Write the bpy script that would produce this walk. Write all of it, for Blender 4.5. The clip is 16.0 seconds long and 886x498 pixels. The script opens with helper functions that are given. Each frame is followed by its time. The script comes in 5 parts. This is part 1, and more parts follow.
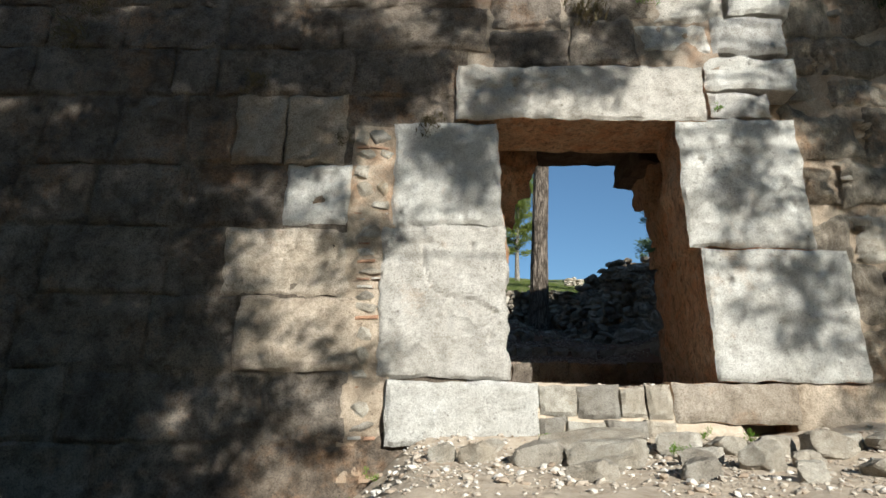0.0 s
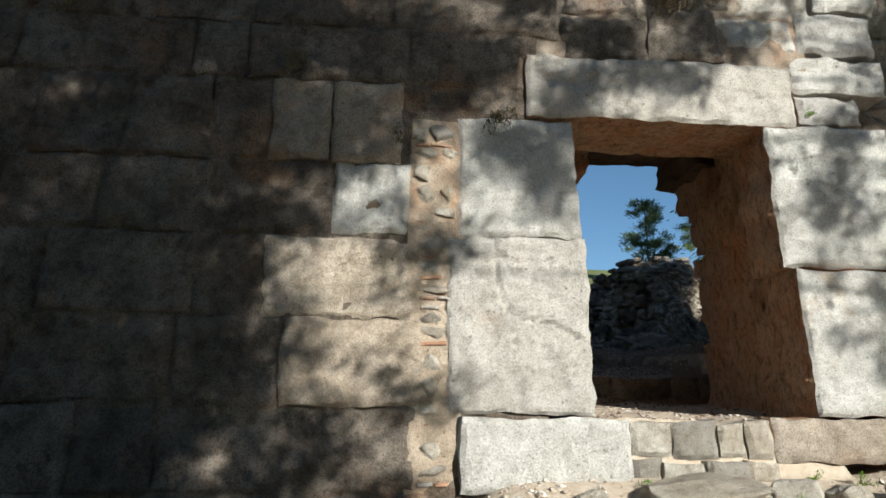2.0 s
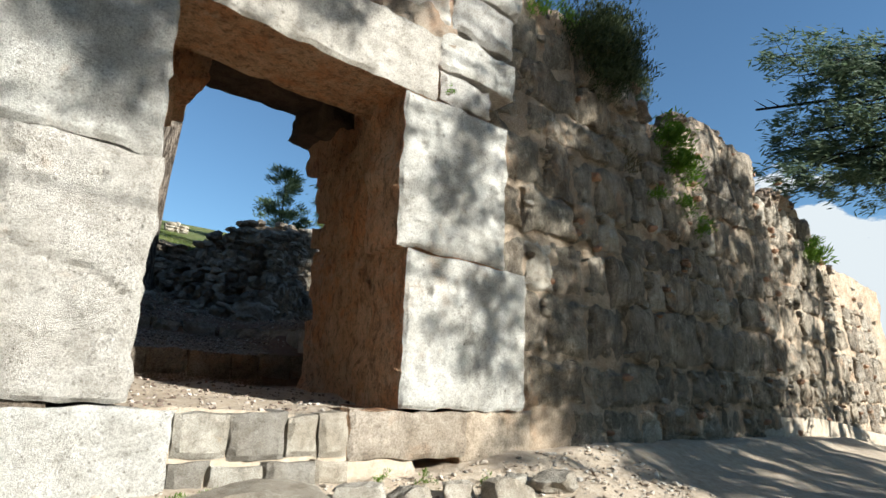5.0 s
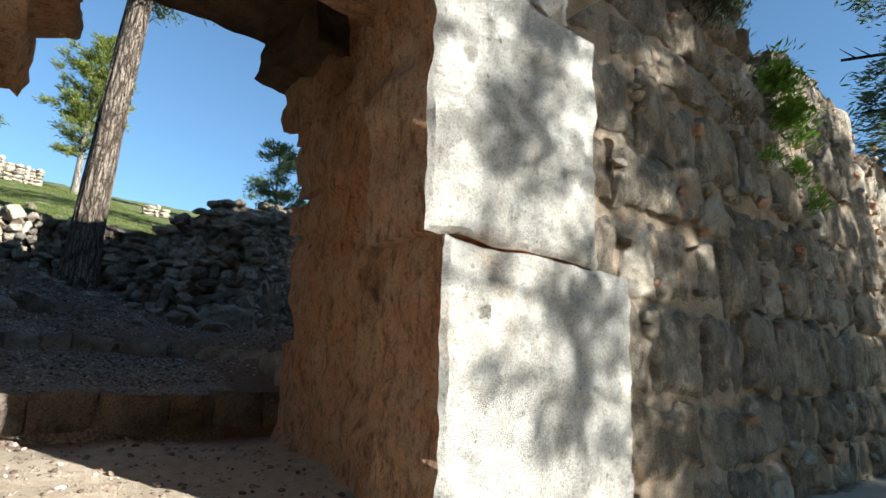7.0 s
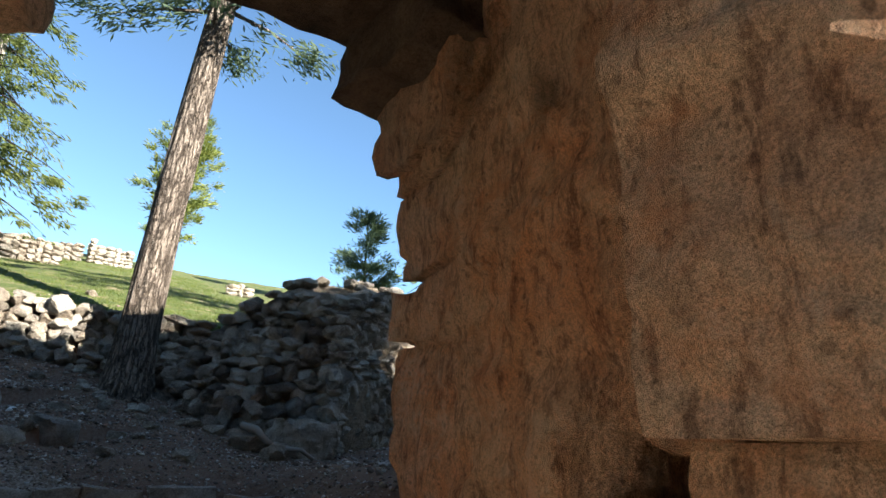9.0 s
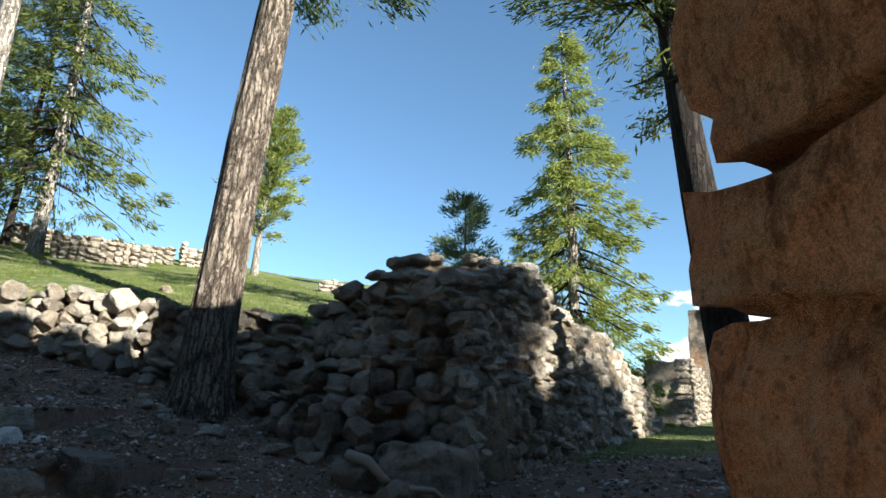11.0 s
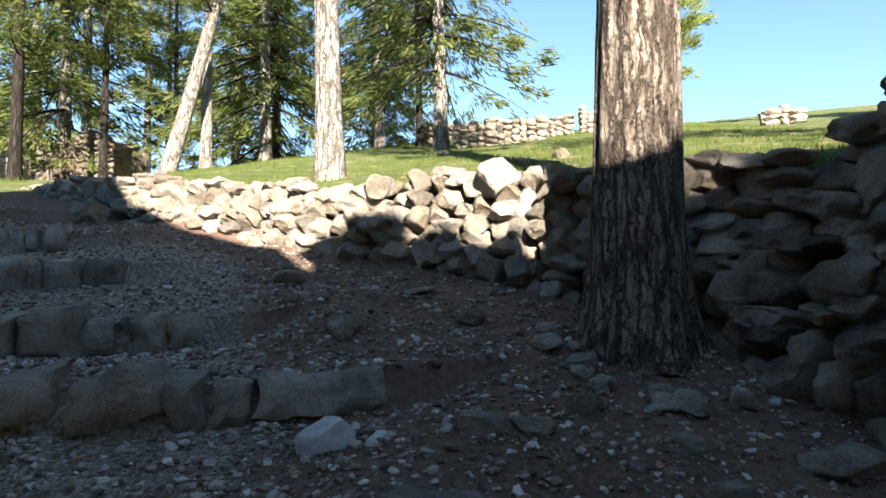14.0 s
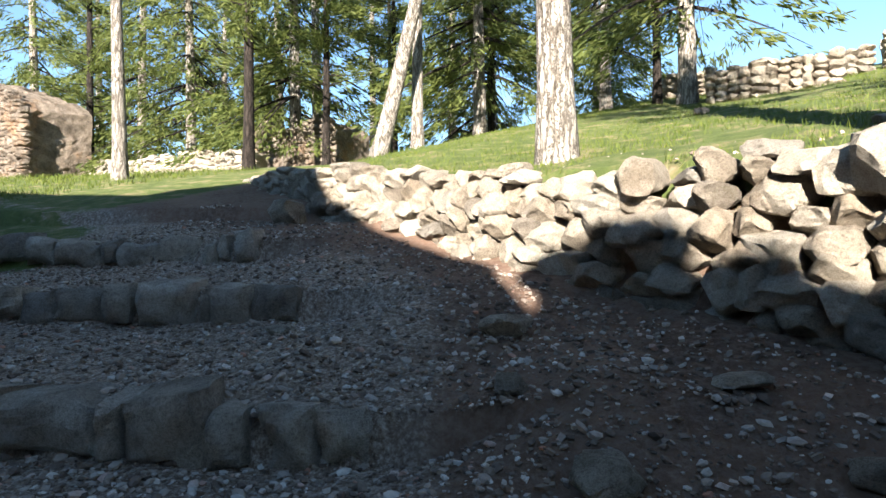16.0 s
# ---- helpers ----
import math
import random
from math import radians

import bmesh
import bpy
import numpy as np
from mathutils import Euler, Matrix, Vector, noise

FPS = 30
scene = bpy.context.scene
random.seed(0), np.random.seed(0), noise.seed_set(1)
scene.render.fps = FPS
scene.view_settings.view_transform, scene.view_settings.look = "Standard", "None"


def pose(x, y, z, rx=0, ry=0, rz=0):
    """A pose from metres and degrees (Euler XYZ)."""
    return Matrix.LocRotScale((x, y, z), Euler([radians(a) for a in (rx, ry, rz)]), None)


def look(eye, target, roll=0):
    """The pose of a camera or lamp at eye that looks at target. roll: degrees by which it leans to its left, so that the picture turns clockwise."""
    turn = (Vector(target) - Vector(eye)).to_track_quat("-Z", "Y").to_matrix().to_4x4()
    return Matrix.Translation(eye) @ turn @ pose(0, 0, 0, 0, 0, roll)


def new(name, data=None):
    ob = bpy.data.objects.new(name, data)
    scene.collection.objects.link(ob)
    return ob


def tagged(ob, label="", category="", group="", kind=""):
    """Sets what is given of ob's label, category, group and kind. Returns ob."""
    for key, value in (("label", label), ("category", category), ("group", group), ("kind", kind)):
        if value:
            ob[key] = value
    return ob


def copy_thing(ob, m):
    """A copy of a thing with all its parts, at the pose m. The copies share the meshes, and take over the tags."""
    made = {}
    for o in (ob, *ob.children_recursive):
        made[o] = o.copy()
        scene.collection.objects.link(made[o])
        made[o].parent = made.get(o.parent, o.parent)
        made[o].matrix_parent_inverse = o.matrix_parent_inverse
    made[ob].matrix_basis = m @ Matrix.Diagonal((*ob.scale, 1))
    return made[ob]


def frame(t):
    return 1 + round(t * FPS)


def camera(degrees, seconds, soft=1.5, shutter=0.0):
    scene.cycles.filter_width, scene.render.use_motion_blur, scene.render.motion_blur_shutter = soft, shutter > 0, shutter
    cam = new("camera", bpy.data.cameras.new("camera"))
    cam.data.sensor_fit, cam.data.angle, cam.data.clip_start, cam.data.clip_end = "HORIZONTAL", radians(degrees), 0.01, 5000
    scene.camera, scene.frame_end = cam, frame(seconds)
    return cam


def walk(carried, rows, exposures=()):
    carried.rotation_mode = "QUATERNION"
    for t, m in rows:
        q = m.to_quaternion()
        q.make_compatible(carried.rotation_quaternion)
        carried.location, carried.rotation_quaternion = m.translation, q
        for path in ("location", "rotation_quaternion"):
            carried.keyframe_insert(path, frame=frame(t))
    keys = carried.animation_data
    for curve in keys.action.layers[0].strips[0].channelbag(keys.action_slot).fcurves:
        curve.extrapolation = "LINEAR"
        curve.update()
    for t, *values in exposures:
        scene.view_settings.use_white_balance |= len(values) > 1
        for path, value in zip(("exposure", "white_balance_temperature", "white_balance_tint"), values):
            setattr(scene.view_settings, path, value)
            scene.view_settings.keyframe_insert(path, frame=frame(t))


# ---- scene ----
# camera and walk
cam = camera(73.7, 16.0)
PATH = [
    (0, (0.25, -0.2, 1.506), (0.233, 1.714, 2.086), 0.6),
    (0.5, (-0.045, 0.262, 1.447), (-0.017, 2.184, 2.001), 0.6),
    (1, (-0.385, 0.396, 1.64), (-0.313, 2.323, 2.17), 0.5),
    (1.5, (-1.075, 0.545, 1.912), (-0.958, 2.471, 2.436), 0.4),
    (2, (-1.157, 0.646, 2.147), (-1.011, 2.572, 2.665), 0.4),
    (2.5, (-1.043, 0.923, 2.149), (-0.837, 2.846, 2.657), 0.6),
    (3, (-0.792, 0.92, 2.304), (-0.373, 2.812, 2.796), 2.1),
    (3.5, (-0.991, 1.09, 2.278), (-0.189, 2.844, 2.806), 4.2),
    (4, (-0.882, 1.133, 2.22), (0.128, 2.774, 2.755), 5.6),
    (4.2, (-0.791, 1.254, 2.211), (0.317, 2.832, 2.744), 5.4),
    (6.3, (0.992, 3.652, 2.779), (2.256, 5.149, 3.182), 2.3),
    (6.5, (1.063, 3.895, 2.877), (2.317, 5.401, 3.274), 2.5),
    (7, (1.364, 4.427, 2.97), (2.59, 5.955, 3.372), 2.3),
    (7.5, (1.781, 5.224, 3.137), (2.931, 6.803, 3.567), 2.2),
    (8, (1.858, 5.828, 3.334), (2.904, 7.471, 3.787), 1.6),
    (8.5, (1.937, 6.272, 3.512), (2.934, 7.923, 4.041), 1.9),
    (8.7, (2.085, 6.496, 3.623), (3.064, 8.138, 4.21), 1.9),
    (10.8, (2.772, 8.757, 3.971), (3.51, 10.512, 4.582), 1.9),
    (11, (2.769, 9.141, 3.996), (3.469, 10.919, 4.584), 1.6),
    (11.5, (2.872, 9.813, 3.998), (3.51, 11.638, 4.513), 0.9),
    (12, (2.965, 10.538, 4.146), (3.468, 12.442, 4.496), 0.1),
    (12.5, (2.724, 10.866, 4.374), (2.94, 12.852, 4.469), -0.8),
    (13, (2.604, 11.324, 4.447), (2.378, 13.309, 4.545), -1.3),
    (13.5, (2.779, 11.967, 4.473), (2.32, 13.91, 4.595), -1.7),
    (14, (2.734, 12.346, 4.488), (2.143, 14.252, 4.623), -1.3),
    (14.5, (2.467, 12.958, 4.679), (1.679, 14.792, 4.807), -1.2),
    (15, (2.391, 13.289, 4.801), (1.43, 15.043, 4.849), -1.2),
    (15.5, (2.264, 13.736, 4.939), (1.191, 15.424, 4.953), -1.2),
    (16, (1.811, 13.872, 4.974), (0.579, 15.447, 5.005), -0.8),
]
EXPOSURES = [(0.0, 0.98, 6350, 6), (2.5, 0.98, 6350, 6), (4.0, 1.08, 6350, 6), (6.5, 1.7, 6350, 6), (8.0, 1.95, 6600, 9), (8.5, 2.25, 6700, 10), (8.8, 2.25, 6700, 10),
             (11.0, 2.0, 6650, 6), (12.0, 2.05, 6800, 8), (13.0, 2.45, 7200, 13), (16.0, 2.45, 6950, 12)]
walk(cam, [(t, look(eye, target, roll)) for t, eye, target, roll in PATH], EXPOSURES)

# ---- daylight ----
SUN_WAY = Vector((-0.43, 0.90, 0)).normalized()      # horizontal way of the sunlight
SUN_UP = radians(21.5)
world = bpy.data.worlds.new("sky")
scene.world = world
world.use_nodes = True
wn = world.node_tree.nodes
sky = wn.new("ShaderNodeTexSky")
sky.sky_type, sky.sun_disc = "NISHITA", False
sky.sun_elevation = SUN_UP
sky.sun_rotation = math.atan2(-SUN_WAY.x, -SUN_WAY.y)
sky.air_density, sky.dust_density, sky.ozone_density = 1.0, 0.0, 3.2
wn["Background"].inputs[1].default_value = 0.062
clear = wn.new("ShaderNodeMix")          # clear, dry winter air: less red in the sky
clear.data_type, clear.blend_type = "RGBA", "MULTIPLY"
clear.inputs[0].default_value, clear.inputs[7].default_value = 1.0, (0.89, 1.0, 1.02, 1)
world.node_tree.links.new(sky.outputs[0], clear.inputs[6])
world.node_tree.links.new(clear.outputs[2], wn["Background"].inputs[0])
sun = new("sun", bpy.data.lights.new("sun", "SUN"))
sun.data.energy, sun.data.angle, sun.data.color = 5.0, radians(0.55), (1.0, 0.975, 0.93)
sun.matrix_world = look((0, 0, 30), Vector((0, 0, 30)) + SUN_WAY * math.cos(SUN_UP) - Vector((0, 0, math.sin(SUN_UP))))


# ---- materials ----
def nodes_of(name, rough=0.9):
    m = bpy.data.materials.new(name)
    m.use_nodes = True
    nt = m.node_tree
    b = nt.nodes["Principled BSDF"]
    b.inputs["Roughness"].default_value = rough
    b.inputs["Specular IOR Level"].default_value = 0.25
    return m, nt, b


def noise_node(nt, scale, detail=6, rough=0.6, coords="Object", stretch=None):
    tc = nt.nodes.new("ShaderNodeTexCoord")
    n = nt.nodes.new("ShaderNodeTexNoise")
    n.inputs["Scale"].default_value, n.inputs["Detail"].default_value, n.inputs["Roughness"].default_value = scale, detail, rough
    out = tc.outputs[coords] if coords != "Position" else nt.nodes.new("ShaderNodeNewGeometry").outputs["Position"]
    if stretch:
        mp = nt.nodes.new("ShaderNodeMapping")
        mp.inputs["Scale"].default_value = stretch
        nt.links.new(out, mp.inputs[0])
        out = mp.outputs[0]
    nt.links.new(out, n.inputs["Vector"])
    return n.outputs["Fac"]


def ramp(nt, fac, stops):
    r = nt.nodes.new("ShaderNodeValToRGB")
    el = r.color_ramp.elements
    while len(el) < len(stops):
        el.new(0.5)
    for e, (p, c) in zip(el, stops):
        e.position, e.color = p, (*c, 1) if len(c) == 3 else c
    nt.links.new(fac, r.inputs[0])
    return r.outputs[0]


def mix(nt, fac, a, b, how="MIX"):
    m = nt.nodes.new("ShaderNodeMix")
    m.data_type, m.blend_type = "RGBA", how
    for sock, v in ((m.inputs[0], fac), (m.inputs[6], a), (m.inputs[7], b)):
        if isinstance(v, (int, float)):
            sock.default_value = v
        elif isinstance(v, tuple):
            sock.default_value = (*v, 1)
        else:
            nt.links.new(v, sock)
    return m.outputs[2]


def bump(nt, b, height, strength, distance):
    n = nt.nodes.new("ShaderNodeBump")
    n.inputs["Strength"].default_value, n.inputs["Distance"].default_value = strength, distance
    nt.links.new(height, n.inputs["Height"])
    old = b.inputs["Normal"].links
    if old:
        nt.links.new(old[0].from_socket, n.inputs["Normal"])
    nt.links.new(n.outputs[0], b.inputs["Normal"])


def worley(nt, scale, warp=0.0, stretch=(1, 1, 1), feature="F1"):
    """Cells in space: (distance, a random number for each cell)."""
    v = nt.nodes.new("ShaderNodeTexVoronoi")
    v.feature = feature
    v.inputs["Scale"].default_value = scale
    g = nt.nodes.new("ShaderNodeNewGeometry")
    mp = nt.nodes.new("ShaderNodeMapping")
    mp.inputs["Scale"].default_value = stretch
    out = g.outputs["Position"]
    if warp:
        w = nt.nodes.new("ShaderNodeVectorMath")
        w.operation = "MULTIPLY_ADD"
        nt.links.new(noise_node(nt, scale * 1.3, 4, 0.7, "Position"), w.inputs[0])
        w.inputs[1].default_value = (warp, warp, warp)
        nt.links.new(out, w.inputs[2])
        out = w.outputs[0]
    nt.links.new(out, mp.inputs[0])
    nt.links.new(mp.outputs[0], v.inputs["Vector"])
    if feature != "F1":
        return v.outputs["Distance"], None
    sep = nt.nodes.new("ShaderNodeSeparateColor")
    nt.links.new(v.outputs["Color"], sep.inputs[0])
    return v.outputs["Distance"], sep.outputs["Red"]


def sparse_pits(nt, scale, radius, share):
    """1 on the plain face, 0 in round pits that a share of the cells hold."""
    d, r = worley(nt, scale, 0.25 / scale)
    keep = nt.nodes.new("ShaderNodeMath")
    keep.operation = "GREATER_THAN"
    nt.links.new(r, keep.inputs[0])
    keep.inputs[1].default_value = share
    m = nt.nodes.new("ShaderNodeMath")
    m.operation = "MAXIMUM"
    nt.links.new(ramp(nt, d, [(radius * 0.55, (0, 0, 0)), (radius, (1, 1, 1))]), m.inputs[0])
    nt.links.new(keep.outputs[0], m.inputs[1])
    return m.outputs[0]


def stone_material(name, light, dark, stain, stain_at=0.58, relief=0.02, pits=True, scale=1.0, vary=0.25, streak=False, mottle=0.4, drip=0.0, moss=0.0):
    """Weathered stone: grain, blotches, ochre stains, pits; each piece a little different."""
    m, nt, b = nodes_of(name, 0.92)
    P = "Position"
    base = ramp(nt, noise_node(nt, 1.9 * scale, 10, 0.68, P), [(0.34, dark), (0.6, light)])
    st = ramp(nt, noise_node(nt, 0.9 * scale, 9, 0.74, P), [(stain_at, (0, 0, 0)), (stain_at + 0.14, (1, 1, 1))])
    col = mix(nt, st, base, stain)
    grain = noise_node(nt, 46 * scale, 6, 0.75, P)
    fine = noise_node(nt, 130 * scale, 3, 0.7, P)
    col = mix(nt, mottle, col, ramp(nt, grain, [(0.38, (0.30, 0.27, 0.235)), (0.52, (1, 1, 1))]), "MULTIPLY")
    col = mix(nt, 0.6, col, ramp(nt, fine, [(0.38, (0.45, 0.42, 0.39)), (0.56, (1, 1, 1))]), "MULTIPLY")
    col = mix(nt, mottle * 0.9, col, ramp(nt, noise_node(nt, 5.3 * scale, 10, 0.76, P), [(0.38, (0.36, 0.32, 0.275)), (0.52, (1, 1, 1))]), "MULTIPLY")
    # grey lichen flecks
    fl = ramp(nt, noise_node(nt, 8 * scale, 9, 0.8, P), [(0.6, (0, 0, 0)), (0.68, (1, 1, 1))])
    col = mix(nt, mix(nt, 1 - mottle, fl, (0, 0, 0)), col, tuple(c * 0.5 for c in dark))
    if drip:
        # dark rain streaks and pale lime runs down the face
        sk = ramp(nt, noise_node(nt, 2.2, 9, 0.72, P, (2.2, 2.2, 0.5)), [(0.40, (0.20, 0.17, 0.15)), (0.56, (1, 1, 1))])
        col = mix(nt, drip, col, sk, "MULTIPLY")
        col = mix(nt, ramp(nt, noise_node(nt, 3.4, 9, 0.78, P, (1.3, 1.3, 0.7)), [(0.56, (0, 0, 0)), (0.66, (0.7, 0.7, 0.7))]), col, tuple(min(0.8, c * 1.35) for c in light))
        col = mix(nt, ramp(nt, noise_node(nt, 1.3, 8, 0.75, P), [(0.56, (0, 0, 0)), (0.66, (0.6, 0.6, 0.6))]), col, stain)
    if moss:
        col = mix(nt, ramp(nt, noise_node(nt, 2.7, 9, 0.8, P), [(0.60, (0, 0, 0)), (0.70, (moss, moss, moss))]), col, (0.10, 0.12, 0.03))
    if streak:
        # soot and rain streaks running down the face
        sk = ramp(nt, noise_node(nt, 2.6, 9, 0.74, P, (1.7, 1.7, 0.5)), [(0.29, (0.10, 0.075, 0.06)), (0.41, (1, 1, 1))])
        col = mix(nt, 0.85, col, sk, "MULTIPLY")
        col = mix(nt, 0.7, col, ramp(nt, noise_node(nt, 9, 10, 0.8, P, (1.5, 1.5, 0.45)), [(0.40, (0.24, 0.16, 0.12)), (0.50, (1, 1, 1))]), "MULTIPLY")
        # pale scoured patches
        col = mix(nt, ramp(nt, noise_node(nt, 2.3, 10, 0.78, P), [(0.55, (0, 0, 0)), (0.64, (0.6, 0.6, 0.6))]), col, (0.80, 0.62, 0.44))
        col = mix(nt, ramp(nt, noise_node(nt, 1.5, 9, 0.7, P, (1, 1, 1.7)), [(0.56, (0, 0, 0)), (0.68, (0.7, 0.7, 0.7))]), col, (0.70, 0.30, 0.14))
        pit = sparse_pits(nt, 14, 0.28, 0.2)
        col = mix(nt, 0.45, col, ramp(nt, pit, [(0.0, (0.16, 0.11, 0.09)), (1.0, (1, 1, 1))]), "MULTIPLY")
        bump(nt, b, pit, 1.0, 0.03)
        bump(nt, b, noise_node(nt, 7, 8, 0.75, P, (1.6, 1.6, 0.5)), 1.0, 0.16)
    oi = nt.nodes.new("ShaderNodeObjectInfo")
    tone = ramp(nt, oi.outputs["Random"], [(0.0, (1 - vary, 1 - vary, 1 - vary)), (0.35, (1, 0.95, 0.88)), (0.7, (1, 1, 0.98)), (1.0, (1 + vary * 0.3, 1 + vary * 0.22, 1 + vary * 0.1))])
    col = mix(nt, 1.0, col, tone, "MULTIPLY")
    if pits:
        for sc, radius, share, deep in ((30, 0.30, 0.2, 0.014), (11, 0.22, 0.12, 0.035)):
            pit = sparse_pits(nt, sc * scale, radius, share)
            col = mix(nt, 0.5, col, ramp(nt, pit, [(0.0, (0.25, 0.21, 0.17)), (1.0, (1, 1, 1))]), "MULTIPLY")
            bump(nt, b, pit, 1.0, deep)
    nt.links.new(col, b.inputs["Base Color"])
    bump(nt, b, noise_node(nt, 7 * scale, 11, 0.76, P), 1.0, relief * 1.7)
    bump(nt, b, grain, 1.0, relief * 0.6)
    bump(nt, b, fine, 0.8, relief * 0.12)
    return m


ASHLAR = stone_material("pale_limestone", (0.76, 0.735, 0.69), (0.60, 0.57, 0.52), (0.64, 0.50, 0.38), 0.60, 0.05, mottle=0.42)
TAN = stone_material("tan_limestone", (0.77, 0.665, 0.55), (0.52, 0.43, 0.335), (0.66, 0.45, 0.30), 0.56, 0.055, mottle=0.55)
# weathered ochre stone, darkened further to carry the left wall's shade
WORN_SHADED = stone_material("shaded_ochre_limestone", (0.40, 0.34, 0.285), (0.16, 0.132, 0.108), (0.46, 0.29, 0.18), 0.54, 0.06, mottle=0.75, moss=0.15)
CRUST = stone_material("streaked_wall_crust", (0.54, 0.475, 0.39), (0.27, 0.23, 0.18), (0.50, 0.33, 0.21), 0.57, 0.05, mottle=0.6, drip=0.5, moss=0.2)
CORE = stone_material("ochre_mortar", (0.70, 0.585, 0.465), (0.48, 0.38, 0.285), (0.58, 0.38, 0.25), 0.53, 0.05, mottle=0.4)
PASSAGE = stone_material("red_ochre_stone", (0.96, 0.66, 0.43), (0.84, 0.50, 0.30), (0.92, 0.46, 0.24), 0.48, 0.08, streak=True, mottle=0.34)
# dark brown stone for the soffit, inner lintel and upper corbel
DARK_BROWN = stone_material("dark_brown_stone", (0.24, 0.17, 0.12), (0.085, 0.06, 0.045), (0.30, 0.17, 0.10), 0.58, 0.08, mottle=0.6)
RUBBLE = stone_material("grey_rubble", (0.50, 0.445, 0.375), (0.26, 0.215, 0.165), (0.38, 0.27, 0.165), 0.60, 0.035, False, 1.6, 0.38, mottle=0.55, moss=0.2)
PALE_RUBBLE = stone_material("pale_rubble", (0.56, 0.52, 0.455), (0.36, 0.315, 0.255), (0.50, 0.35, 0.19), 0.62, 0.03, False, 1.5, 0.4, mottle=0.45)
STEP = stone_material("step_stone", (0.50, 0.455, 0.40), (0.26, 0.225, 0.19), (0.36, 0.255, 0.175), 0.60, 0.025, False, 1.4, 0.35, mottle=0.5)
WHITE = stone_material("white_chunk", (0.85, 0.85, 0.84), (0.7, 0.7, 0.68), (0.7, 0.68, 0.62), 0.7, 0.02, False, 1.4, 0.1, mottle=0.15)
MORTARED = stone_material("earthy_mortar", (0.40, 0.33, 0.25), (0.20, 0.155, 0.11), (0.42, 0.28, 0.16), 0.56, 0.06, False, mottle=0.6, moss=0.5)
BRICK = stone_material("brick", (0.46, 0.28, 0.19), (0.33, 0.195, 0.13), (0.55, 0.42, 0.31), 0.55, 0.01, False, 2.0, 0.3)


def earth_material():
    m, nt, b = nodes_of("earth", 0.97)
    P = "Position"
    soil = ramp(nt, noise_node(nt, 1.1, 8, 0.65, P), [(0.3, (0.095, 0.054, 0.036)), (0.7, (0.22, 0.132, 0.09))])
    soil = mix(nt, ramp(nt, noise_node(nt, 22, 6, 0.75, P), [(0.42, (0, 0, 0)), (0.66, (1, 1, 1))]), soil, (0.22, 0.15, 0.11))
    # pale dusty ground outside the gate, grass on the bank and along the terrace
    att = nt.nodes.new("ShaderNodeAttribute")
    att.attribute_name = "cover"
    sep = nt.nodes.new("ShaderNodeSeparateColor")
    nt.links.new(att.outputs["Color"], sep.inputs[0])
    dust = ramp(nt, noise_node(nt, 9, 7, 0.7, P), [(0.3, (0.38, 0.29, 0.205)), (0.7, (0.56, 0.47, 0.365))])
    turf = ramp(nt, noise_node(nt, 3.2, 8, 0.7, P), [(0.32, (0.05, 0.072, 0.018)), (0.5, (0.085, 0.11, 0.03)), (0.64, (0.20, 0.165, 0.085)), (0.74, (0.30, 0.24, 0.16))])
    col = mix(nt, sep.outputs["Red"], soil, dust)
    # fine trodden grit along the steps
    grit = ramp(nt, noise_node(nt, 34, 6, 0.8, P), [(0.38, (0.11, 0.073, 0.052)), (0.5, (0.25, 0.185, 0.14)), (0.64, (0.5, 0.425, 0.35))])
    edge = nt.nodes.new("ShaderNodeMath")
    edge.operation = "MULTIPLY_ADD"
    nt.links.new(noise_node(nt, 2.6, 7, 0.7, P), edge.inputs[0])
    edge.inputs[1].default_value = 0.9
    nt.links.new(sep.outputs["Blue"], edge.inputs[2])
    col = mix(nt, ramp(nt, edge.outputs[0], [(0.7, (0, 0, 0)), (1.15, (1, 1, 1))]), col, grit)
    jag = nt.nodes.new("ShaderNodeMath")
    jag.operation = "MULTIPLY_ADD"
    nt.links.new(noise_node(nt, 5, 6, 0.7, P), jag.inputs[0])
    jag.inputs[1].default_value = 1.2
    nt.links.new(sep.outputs["Green"], jag.inputs[2])
    col = mix(nt, ramp(nt, jag.outputs[0], [(0.85, (0, 0, 0)), (1.05, (1, 1, 1))]), col, turf)
    nt.links.new(col, b.inputs["Base Color"])
    bump(nt, b, noise_node(nt, 30, 8, 0.75, P), 1.0, 0.03)
    bump(nt, b, noise_node(nt, 5, 6, 0.7, P), 0.6, 0.05)
    return m


EARTH = earth_material()


